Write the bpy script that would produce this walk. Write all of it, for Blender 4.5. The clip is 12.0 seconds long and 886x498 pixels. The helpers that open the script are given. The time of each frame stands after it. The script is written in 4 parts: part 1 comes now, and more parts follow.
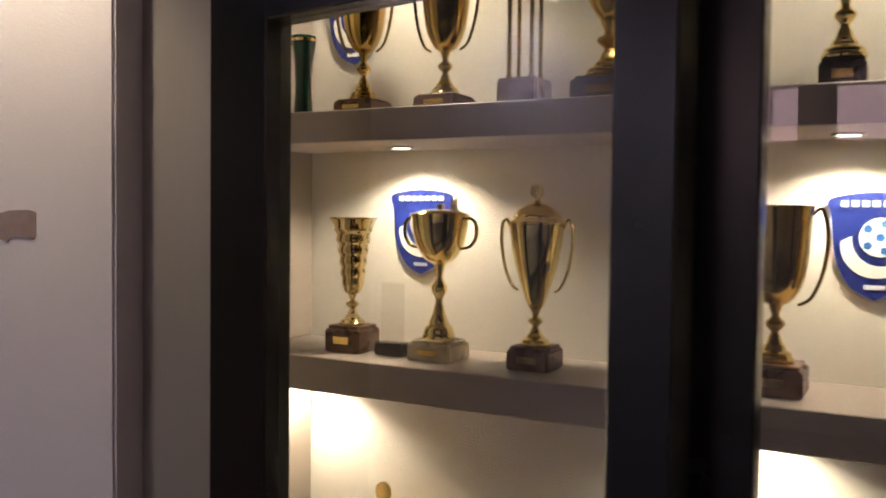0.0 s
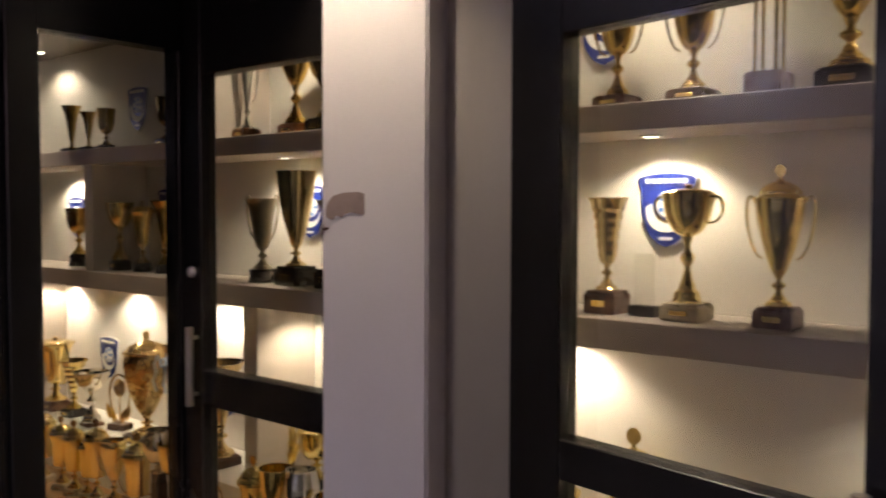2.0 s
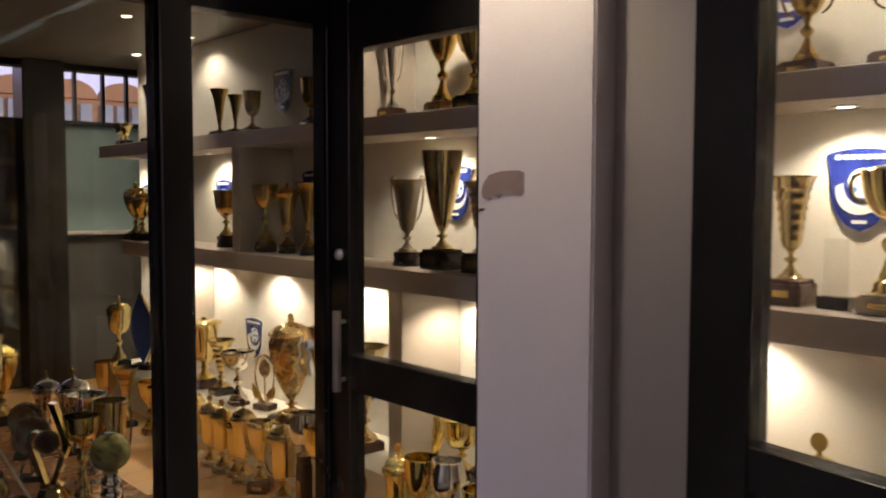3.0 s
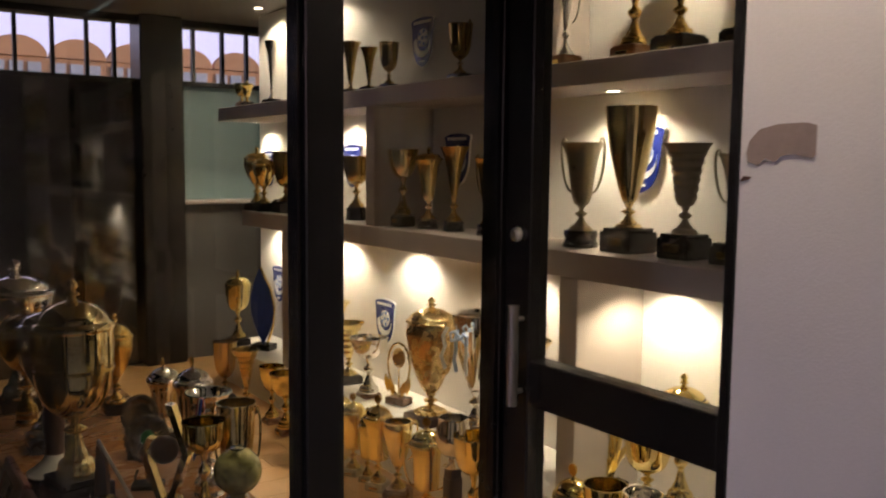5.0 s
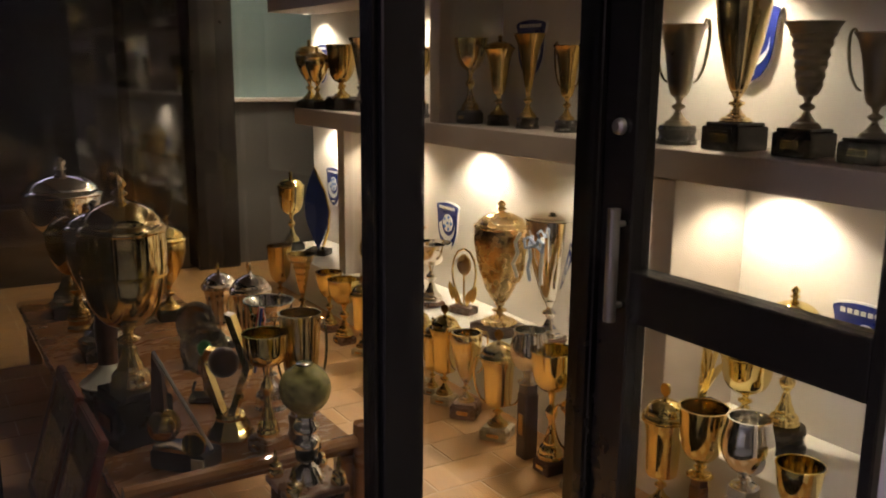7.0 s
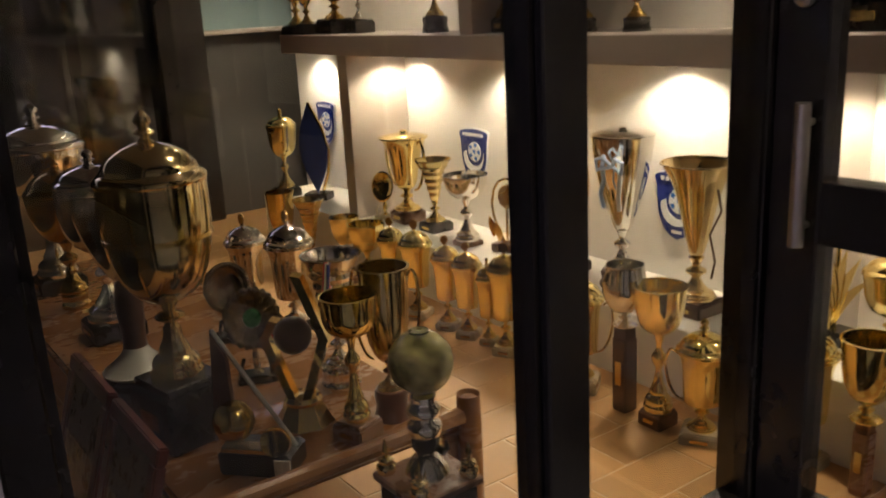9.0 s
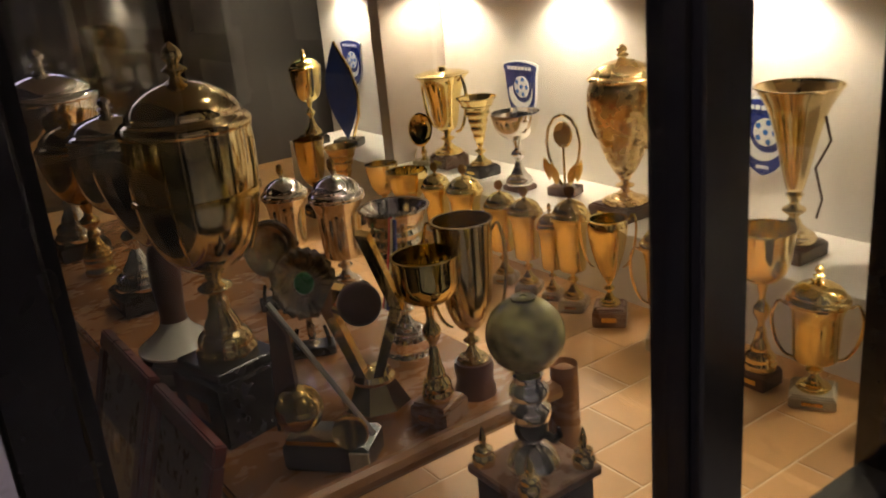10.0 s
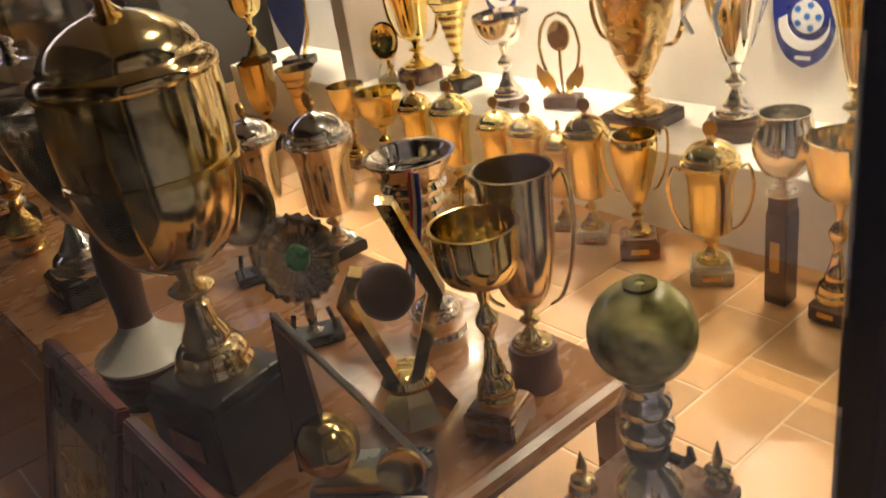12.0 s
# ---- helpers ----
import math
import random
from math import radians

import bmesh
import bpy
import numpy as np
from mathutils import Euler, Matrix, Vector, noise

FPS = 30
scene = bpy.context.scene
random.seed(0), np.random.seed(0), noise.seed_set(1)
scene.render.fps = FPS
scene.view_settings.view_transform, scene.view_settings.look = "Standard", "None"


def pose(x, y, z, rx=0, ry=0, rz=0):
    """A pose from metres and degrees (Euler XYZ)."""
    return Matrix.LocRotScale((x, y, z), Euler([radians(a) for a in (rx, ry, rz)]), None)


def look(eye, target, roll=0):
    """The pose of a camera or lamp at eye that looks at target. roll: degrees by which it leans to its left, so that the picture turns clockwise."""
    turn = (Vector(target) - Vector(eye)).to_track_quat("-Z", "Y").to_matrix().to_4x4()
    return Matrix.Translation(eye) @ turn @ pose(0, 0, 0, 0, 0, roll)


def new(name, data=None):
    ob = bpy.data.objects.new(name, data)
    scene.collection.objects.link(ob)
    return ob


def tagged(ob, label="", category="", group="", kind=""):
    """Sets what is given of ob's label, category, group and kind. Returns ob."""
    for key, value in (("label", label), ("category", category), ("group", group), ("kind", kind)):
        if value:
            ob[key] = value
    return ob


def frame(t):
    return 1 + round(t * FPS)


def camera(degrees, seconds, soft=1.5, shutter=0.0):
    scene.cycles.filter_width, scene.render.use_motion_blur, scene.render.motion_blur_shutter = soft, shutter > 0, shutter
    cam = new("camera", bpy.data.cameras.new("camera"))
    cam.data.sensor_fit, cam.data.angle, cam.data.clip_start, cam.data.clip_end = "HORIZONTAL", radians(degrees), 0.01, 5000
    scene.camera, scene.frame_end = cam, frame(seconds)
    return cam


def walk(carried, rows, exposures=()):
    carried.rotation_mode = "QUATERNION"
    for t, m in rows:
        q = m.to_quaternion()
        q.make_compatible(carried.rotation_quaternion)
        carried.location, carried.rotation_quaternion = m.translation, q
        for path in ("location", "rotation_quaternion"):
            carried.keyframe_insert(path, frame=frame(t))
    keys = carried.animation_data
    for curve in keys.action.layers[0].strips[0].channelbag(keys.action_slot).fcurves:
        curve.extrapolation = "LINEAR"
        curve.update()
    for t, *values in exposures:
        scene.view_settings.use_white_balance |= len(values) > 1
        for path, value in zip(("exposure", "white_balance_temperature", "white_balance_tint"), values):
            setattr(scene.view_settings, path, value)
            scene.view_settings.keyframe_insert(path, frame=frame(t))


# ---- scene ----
cam = camera(53.7, 12.0, soft=1.8, shutter=0.5)
PATH = [
    (0, (0.163, 0.181, 1.489), (-0.784, 1.941, 1.412), 0.7),
    (0.5, (0.04, 0.183, 1.491), (-0.876, 1.959, 1.407), 0.6),
    (1, (0.246, -0.137, 1.377), (-0.755, 1.594, 1.374), 0.3),
    (1.5, (0.317, -0.343, 1.454), (-0.843, 1.284, 1.362), -0.0),
    (2, (0.211, -0.294, 1.433), (-1.083, 1.229, 1.347), 0.2),
    (2.5, (0.151, -0.267, 1.425), (-1.278, 1.128, 1.324), 0.3),
    (4.5, (-0.56, -0.066, 1.406), (-2.136, 1.155, 1.247), 0.2),
    (5, (-0.655, -0.025, 1.399), (-2.294, 1.105, 1.209), 0.6),
    (5.5, (-0.752, 0.043, 1.378), (-2.419, 1.11, 1.092), 0.5),
    (6, (-0.819, 0.037, 1.352), (-2.498, 1.066, 1.003), 0.4),
    (6.5, (-0.866, 0.044, 1.35), (-2.535, 1.072, 0.953), 0.6),
    (7, (-0.96, 0.045, 1.342), (-2.626, 1.075, 0.938), 0.5),
    (7.5, (-1.056, 0.012, 1.323), (-2.724, 1.031, 0.899), 0.7),
    (9.5, (-1.768, -0.033, 1.195), (-3.318, 1.074, 0.586), -4.5),
    (10, (-1.922, 0.019, 1.165), (-3.485, 1.077, 0.503), -5.5),
    (10.5, (-2.062, 0.078, 1.156), (-3.615, 1.132, 0.464), -4.9),
    (11, (-2.164, 0.111, 1.143), (-3.691, 1.14, 0.361), -6.0),
    (11.5, (-2.278, 0.134, 1.135), (-3.755, 1.207, 0.318), -6.5),
    (12, (-2.376, 0.149, 1.123), (-3.806, 1.237, 0.247), -9.3),
]
walk(cam, [(t, look(eye, target, roll)) for t, eye, target, roll in PATH], [(0.0, 0.04), (1.0, 0.1), (2.5, 0.0), (4.5, 0.06), (6.0, 0.06), (7.5, 0.2), (9.5, 0.24), (10.5, 0.66), (11.5, 1.18), (12.0, 1.29)])

# ---- world and light ----
world = bpy.data.worlds.new("dusk")
scene.world = world
world.use_nodes = True
_n = world.node_tree.nodes
_sky = _n.new("ShaderNodeTexSky")
_sky.sky_type, _sky.sun_disc, _sky.sun_elevation, _sky.sun_rotation = "NISHITA", False, radians(9), radians(27)
world.node_tree.links.new(_sky.outputs[0], _n["Background"].inputs[0])
_n["Background"].inputs[1].default_value = 0.15
_sun = new("sun", bpy.data.lights.new("sun", "SUN"))
_sun.data.energy, _sun.data.angle, _sun.data.color = 1.5, radians(12), (1.0, 0.85, 0.75)
_sun.matrix_world = look((20, 40, 9), (0, 0, 0))

WARM = (1.0, 0.83, 0.60)


def spot_lamp(x, y, z, watts, size=140, blend=0.55, tilt=0.0, radius=0.018, colour=WARM):
    d = bpy.data.lights.new("spot_lamp", "SPOT")
    d.energy, d.spot_size, d.spot_blend, d.shadow_soft_size, d.color = watts, radians(size), blend, radius, colour
    ob = new("spot_lamp", d)
    ob.matrix_world = pose(x, y, z, tilt, 0, 0)
    return ob


# places of the downlights: under the middle shelf, under the upper shelf, in the ceilings
LOW = [(-6.18, 2.33, 17), (-5.21, 2.33, 18), (-4.44, 2.33, 19), (-3.57, 2.33, 20), (-2.73, 2.33, 19), (-1.47, 2.33, 18), (-0.15, 2.33, 18)]
MID = [(-6.34, 2.33, 20), (-5.14, 2.33, 18), (-2.98, 2.33, 26), (-1.12, 2.31, 18), (0.03, 2.31, 18)]
TOP = [(-6.2, 2.30, 26), (-5.3, 2.28, 11), (-2.75, 2.22, 26), (-1.15, 2.22, 20), (0.1, 2.22, 20)]
ROOM = [(-4.9, 1.72, 17), (-3.6, 1.52, 25)]
HALL = [(-1.62, 1.27, 62), (-2.50, -1.0, 72), (-2.40, -3.0, 90)]
COOL = (0.80, 0.76, 1.0)
Z_LOW, Z_MID, Z_ROOM, Z_HALL = 1.005, 1.680, 2.42, 2.62
for x, y, w in LOW:
    spot_lamp(x, y, Z_LOW - 0.012, w)
for x, y, w in MID:
    spot_lamp(x, y, Z_MID - 0.012, w)
for x, y, w in TOP:
    spot_lamp(x, y, Z_ROOM - 0.012, w)
for x, y, w in ROOM:
    spot_lamp(x, y, Z_ROOM - 0.012, w, 80)
for x, y, w in HALL:
    spot_lamp(x, y, Z_HALL - 0.012, w, 90 if y > 0 else 150, 0.7, 0.0, 0.03, WARM if y > 0 else COOL)


# ---- materials ----


def material(name, colour, rough=0.5, metal=0.0, vary=0.12, scale=8.0, grain=90.0, bump=0.15, rough_vary=0.12, coat=0.0, stretch=(1, 1, 1)):
    """A surface with broad stains, fine grain and slight relief, in object space metres."""
    mat = bpy.data.materials.new(name)
    mat.use_nodes = True
    nt = mat.node_tree
    p = nt.nodes["Principled BSDF"]
    p.inputs["Metallic"].default_value = metal
    p.inputs["Coat Weight"].default_value = coat
    geo = nt.nodes.new("ShaderNodeNewGeometry")
    mp = nt.nodes.new("ShaderNodeMapping")
    mp.inputs["Scale"].default_value = stretch
    nt.links.new(geo.outputs["Position"], mp.inputs[0])
    big, small = nt.nodes.new("ShaderNodeTexNoise"), nt.nodes.new("ShaderNodeTexNoise")
    big.inputs["Scale"].default_value, small.inputs["Scale"].default_value = scale, grain
    big.inputs["Detail"].default_value = 4
    for tex in (big, small):
        nt.links.new(mp.outputs[0], tex.inputs["Vector"])
    both = nt.nodes.new("ShaderNodeMath")
    both.operation = "MULTIPLY_ADD"
    both.inputs[1].default_value = 0.4
    nt.links.new(small.outputs[0], both.inputs[0])
    nt.links.new(big.outputs[0], both.inputs[2])
    ramp = nt.nodes.new("ShaderNodeMapRange")
    ramp.inputs["From Min"].default_value, ramp.inputs["From Max"].default_value = 0.4, 1.0
    nt.links.new(both.outputs[0], ramp.inputs["Value"])
    info = nt.nodes.new("ShaderNodeObjectInfo")
    mix = nt.nodes.new("ShaderNodeMix")
    mix.data_type = "RGBA"
    lo = [max(0, c * (1 - vary)) for c in colour]
    hi = [min(1, c * (1 + vary)) for c in colour]
    mix.inputs["A"].default_value, mix.inputs["B"].default_value = (*lo, 1), (*hi, 1)
    nt.links.new(ramp.outputs[0], mix.inputs["Factor"])
    hsv = nt.nodes.new("ShaderNodeHueSaturation")
    rnd = nt.nodes.new("ShaderNodeMapRange")
    rnd.inputs["To Min"].default_value, rnd.inputs["To Max"].default_value = 1 - vary * 0.7, 1 + vary * 0.7
    nt.links.new(info.outputs["Random"], rnd.inputs["Value"])
    nt.links.new(rnd.outputs[0], hsv.inputs["Value"])
    nt.links.new(mix.outputs["Result"], hsv.inputs["Color"])
    nt.links.new(hsv.outputs[0], p.inputs["Base Color"])
    rr = nt.nodes.new("ShaderNodeMapRange")
    rr.inputs["To Min"].default_value, rr.inputs["To Max"].default_value = max(0.02, rough - rough_vary), min(1, rough + rough_vary)
    nt.links.new(ramp.outputs[0], rr.inputs["Value"])
    nt.links.new(rr.outputs[0], p.inputs["Roughness"])
    if bump:
        b = nt.nodes.new("ShaderNodeBump")
        b.inputs["Strength"].default_value, b.inputs["Distance"].default_value = bump, 0.002
        nt.links.new(small.outputs[0], b.inputs["Height"])
        nt.links.new(b.outputs[0], p.inputs["Normal"])
    return mat


def glass_material(name, tint=(0.93, 0.95, 0.94), shine=1.0):
    """Clear pane: see-through, with a mirror reflection that grows towards grazing angles."""
    mat = bpy.data.materials.new(name)
    mat.use_nodes = True
    nt = mat.node_tree
    nt.nodes.remove(nt.nodes["Principled BSDF"])
    out = nt.nodes["Material Output"]
    clear, gloss, mix = nt.nodes.new("ShaderNodeBsdfTransparent"), nt.nodes.new("ShaderNodeBsdfGlossy"), nt.nodes.new("ShaderNodeMixShader")
    clear.inputs[0].default_value = (*tint, 1)
    gloss.inputs["Roughness"].default_value = 0.01
    lw, power, add = nt.nodes.new("ShaderNodeLayerWeight"), nt.nodes.new("ShaderNodeMath"), nt.nodes.new("ShaderNodeMath")
    lw.inputs[0].default_value = 0.5
    power.operation, power.inputs[1].default_value = "POWER", 5.0
    add.operation, add.inputs[1].default_value, add.inputs[2].default_value = "MULTIPLY_ADD", 0.9 * shine, 0.045 * shine
    nt.links.new(lw.outputs["Facing"], power.inputs[0])
    nt.links.new(power.outputs[0], add.inputs[0])
    nt.links.new(add.outputs[0], mix.inputs[0])
    nt.links.new(clear.outputs[0], mix.inputs[1])
    nt.links.new(gloss.outputs[0], mix.inputs[2])
    nt.links.new(mix.outputs[0], out.inputs[0])
    return mat


def glow_material(name, colour, strength):
    mat = bpy.data.materials.new(name)
    mat.use_nodes = True
    p = mat.node_tree.nodes["Principled BSDF"]
    p.inputs["Base Color"].default_value = (*colour, 1)
    p.inputs["Emission Color"].default_value = (*colour, 1)
    p.inputs["Emission Strength"].default_value = strength
    return mat


PAINT = material("wall_paint", (0.78, 0.74, 0.70), 0.6, vary=0.05, scale=2.5, grain=180, bump=0.25)
PILLAR = material("pillar_paint", (0.74, 0.70, 0.72), 0.55, vary=0.05, scale=2.0, grain=160, bump=0.3)
PANEL = material("jamb_panel", (0.33, 0.30, 0.27), 0.36, metal=0.35, vary=0.05, scale=1.5, grain=30, bump=0.0, rough_vary=0.04, stretch=(3, 3, 0.3))
SHELF = material("shelf_laminate", (0.42, 0.355, 0.32), 0.45, vary=0.1, scale=5, grain=120, bump=0.15, stretch=(0.4, 3, 3))
BLACK = material("black_aluminium", (0.011, 0.010, 0.010), 0.26, metal=0.0, vary=0.1, scale=1, grain=20, bump=0.0, rough_vary=0.02)
STEEL = material("brushed_steel", (0.50, 0.48, 0.45), 0.36, metal=1.0, vary=0.06, scale=2, grain=30, bump=0.0, rough_vary=0.03)
GOLD = material("gold_plate", (0.90, 0.71, 0.30), 0.075, metal=1.0, vary=0.14, scale=14, grain=120, bump=0.04, rough_vary=0.06)
DEEP = material("old_gold", (0.58, 0.40, 0.13), 0.14, metal=1.0, vary=0.22, scale=14, grain=120, bump=0.05, rough_vary=0.08)
PALE = material("pale_gold", (0.82, 0.66, 0.35), 0.12, metal=1.0, vary=0.14, scale=14, grain=120, bump=0.04, rough_vary=0.06)
SILVER = material("silver_plate", (0.88, 0.85, 0.79), 0.10, metal=1.0, vary=0.12, scale=14, grain=120, bump=0.04, rough_vary=0.05)
DULL = material("tarnished_metal", (0.27, 0.23, 0.17), 0.30, metal=0.9, vary=0.12, scale=9, grain=60, bump=0.03, rough_vary=0.05)
TARNISH = material("tarnished_silver", (0.46, 0.41, 0.33), 0.17, metal=1.0, vary=0.3, scale=30, grain=120, bump=0.08, rough_vary=0.08)
PALEBLUE = material("pale_blue_satin", (0.40, 0.50, 0.72), 0.4, vary=0.15)
BRONZE = material("bronze_relief", (0.70, 0.50, 0.24), 0.26, metal=0.95, vary=0.10, scale=22, grain=55, bump=0.28)
MARBLE = material("dark_marble", (0.020, 0.016, 0.014), 0.22, vary=0.3, scale=12, grain=50, bump=0.0, rough_vary=0.05)
BROWNM = material("brown_marble", (0.16, 0.085, 0.055), 0.3, vary=0.45, scale=22, grain=60, bump=0.05)
STONE = material("pale_onyx", (0.50, 0.42, 0.30), 0.3, vary=0.3, scale=20, grain=60, bump=0.05)
GREENSTONE = material("green_onyx", (0.235, 0.21, 0.08), 0.16, vary=0.95, scale=24, grain=40, bump=0.04, coat=0.3)
WOOD = material("varnished_wood", (0.23, 0.10, 0.034), 0.28, vary=0.09, scale=5, grain=40, bump=0.06, stretch=(1.5, 0.6, 3), coat=0.4)
DARKWOOD = material("dark_wood", (0.075, 0.032, 0.02), 0.35, vary=0.35, scale=10, grain=60, bump=0.15, stretch=(1, 1, 0.3))
REDWOOD = material("red_frame_wood", (0.15, 0.030, 0.022), 0.35, vary=0.3, scale=10, grain=60, bump=0.12)
TILE = material("terracotta", (0.53, 0.29, 0.115), 0.42, vary=0.2, scale=6, grain=55, bump=0.35)
GROUT = material("grout", (0.66, 0.48, 0.31), 0.85, vary=0.15, scale=9, grain=140, bump=0.5)
HALLFLOOR = material("hall_floor", (0.18, 0.17, 0.18), 0.3, vary=0.15, scale=3, grain=90, bump=0.1)
CEILDARK = material("dark_ceiling_board", (0.17, 0.145, 0.125), 0.5, vary=0.12, scale=2, grain=60, bump=0.15, stretch=(0.4, 3, 1))
CEIL = material("ceiling_board", (0.50, 0.46, 0.42), 0.7, vary=0.06, scale=2, grain=150, bump=0.2)
BLUE = material("blue_enamel", (0.013, 0.026, 0.20), 0.3, vary=0.18, scale=12, grain=90, bump=0.05, coat=0.5)
CLOTH = material("blue_satin", (0.02, 0.05, 0.24), 0.4, vary=0.3, scale=20, grain=300, bump=0.3)
WHITE = material("white_enamel", (0.78, 0.78, 0.78), 0.35, vary=0.06, scale=12, grain=90, bump=0.05)
BALLBLUE = material("ball_blue", (0.03, 0.16, 0.55), 0.35, vary=0.1, scale=12, bump=0.03)
GREEN = material("green_glass_vase", (0.008, 0.06, 0.035), 0.15, vary=0.3, scale=14, bump=0.03, coat=0.5)
PEARL = material("pearl_white", (0.55, 0.52, 0.47), 0.22, vary=0.08, scale=9, bump=0.03, coat=0.4)
RED = material("red_ribbon", (0.45, 0.03, 0.04), 0.5, vary=0.2)
# opaque black: the unlit space behind glass is put into this colour
BLACKEDGLASS = material("blacked_glass", (0.010, 0.010, 0.011), 0.05, vary=0.3, scale=1.2, grain=12, bump=0.0, rough_vary=0.03)
BLACKEDGLASS.node_tree.nodes["Principled BSDF"].inputs["IOR"].default_value = 2.1
DARKWALL = material("dark_grey_wall", (0.10, 0.092, 0.086), 0.5, vary=0.15, scale=3, grain=60, bump=0.15)
TEAL = material("teal_board", (0.20, 0.27, 0.28), 0.55, vary=0.15, scale=3, grain=40, bump=0.1)
STAIN = material("stain", (0.36, 0.27, 0.25), 0.7, vary=0.15, scale=20)
ACRYLIC = glass_material("acrylic", (0.96, 0.96, 0.95), 0.8)
GLASS = glass_material("window_glass")
LENS = glow_material("lamp_lens", (1.0, 0.86, 0.62), 14.0)
DEADLENS = material("lamp_lens_off", (0.75, 0.7, 0.6), 0.3)
FACADE = material("orange_facade", (0.60, 0.34, 0.27), 0.8, vary=0.12, scale=0.5, grain=3)
CURTAIN = material("pale_blinds", (0.46, 0.50, 0.80), 0.7, vary=0.15, scale=0.6, grain=4)

# ---- mesh helpers ----


def mesh_of(bm, name, mat, angle=35):
    me = bpy.data.meshes.new(name)
    bmesh.ops.recalc_face_normals(bm, faces=bm.faces)
    for f in bm.faces:
        f.smooth = True
    bm.to_mesh(me)
    bm.free()
    me.set_sharp_from_angle(angle=radians(angle))
    me.materials.append(mat)
    return me


def part(name, bm, mat, parent=None, label="", at=None):
    ob = new(name, mesh_of(bm, name, mat))
    if at is not None:
        ob.matrix_basis = at
    if parent is not None:
        ob.parent = parent
    if label:
        ob["label"] = label
    return ob


def empty(name, m, label, category, group=""):
    ob = new(name)
    ob.empty_display_size = 0.05
    ob.matrix_basis = m
    return tagged(ob, label, category, group)


def box_bm(x0, x1, y0, y1, z0, z1, bevel=0.0, segs=1):
    bm = bmesh.new()
    bmesh.ops.create_cube(bm, size=1, matrix=Matrix.Translation(((x0 + x1) / 2, (y0 + y1) / 2, (z0 + z1) / 2)) @ Matrix.Diagonal((x1 - x0, y1 - y0, z1 - z0, 1)))
    if bevel:
        bmesh.ops.bevel(bm, geom=bm.edges[:], offset=bevel, segments=segs, affect="EDGES")
    return bm


def lathe_bm(profile, segs=32, cap=True, wave=0, depth=0.0):
    """A turned shape from rows of (radius, height); wave and depth flute it."""
    bm = bmesh.new()
    rings = []
    for r, z in profile:
        ring = []
        for n in range(segs):
            a = 2 * math.pi * n / segs
            k = r * (1 + depth * math.cos(wave * a)) if wave else r
            ring.append(bm.verts.new((k * math.cos(a), k * math.sin(a), z)))
        rings.append(ring)
    for lo, hi in zip(rings, rings[1:]):
        for n in range(segs):
            bm.faces.new((lo[n], lo[(n + 1) % segs], hi[(n + 1) % segs], hi[n]))
    if cap:
        for ring in (rings[0], rings[-1]):
            bm.faces.new(ring)
    return bm


def smooth_profile(rows, steps=4):
    """More rows through the given ones, on a Catmull-Rom curve."""
    out = []
    for n in range(len(rows) - 1):
        p0, p1, p2, p3 = rows[max(n - 1, 0)], rows[n], rows[n + 1], rows[min(n + 2, len(rows) - 1)]
        for s in range(steps):
            t = s / steps
            out.append(tuple(max(0.0005 if k == 0 else -9, 0.5 * (2 * p1[k] + (p2[k] - p0[k]) * t + (2 * p0[k] - 5 * p1[k] + 4 * p2[k] - p3[k]) * t * t + (3 * p1[k] - p0[k] - 3 * p2[k] + p3[k]) * t ** 3)) for k in (0, 1)))
    return out + [rows[-1]]


def tube_bm(points, r, segs=8, taper=None):
    """A round bar along points."""
    bm = bmesh.new()
    pts = [Vector(p) for p in points]
    rings = []
    for n, p in enumerate(pts):
        d = (pts[min(n + 1, len(pts) - 1)] - pts[max(n - 1, 0)]).normalized()
        side = d.cross(Vector((0.13, 1, 0.07))).normalized()
        up = side.cross(d)
        k = r * (taper[n] if taper else 1)
        rings.append([bm.verts.new(p + k * (math.cos(a) * side + math.sin(a) * up)) for a in (2 * math.pi * m / segs for m in range(segs))])
    for lo, hi in zip(rings, rings[1:]):
        for n in range(segs):
            bm.faces.new((lo[n], lo[(n + 1) % segs], hi[(n + 1) % segs], hi[n]))
    bm.faces.new(rings[0])
    bm.faces.new(rings[-1])
    return bm


def slab_bm(outline, thick):
    """A flat outline in x and z, drawn out along y from 0 to -thick."""
    bm = bmesh.new()
    front = [bm.verts.new((x, -thick, z)) for x, z in outline]
    back = [bm.verts.new((x, 0, z)) for x, z in outline]
    bm.faces.new(front)
    bm.faces.new(back[::-1])
    for n in range(len(outline)):
        m = (n + 1) % len(outline)
        bm.faces.new((front[n], front[m], back[m], back[n]))
    return bm


def prism_bm(outline, z0, z1, bevel=0.0):
    """An upright prism over an outline in x and y."""
    bm = bmesh.new()
    lo, hi = [bm.verts.new((x, y, z0)) for x, y in outline], [bm.verts.new((x, y, z1)) for x, y in outline]
    bm.faces.new(lo[::-1])
    bm.faces.new(hi)
    for n in range(len(outline)):
        m = (n + 1) % len(outline)
        bm.faces.new((lo[n], lo[m], hi[m], hi[n]))
    if bevel:
        bmesh.ops.bevel(bm, geom=bm.edges[:], offset=bevel, segments=2, affect="EDGES")
    return bm


def structure(name, bm, mat, label, category):
    return tagged(part(name, bm, mat), label, category, kind="structure")


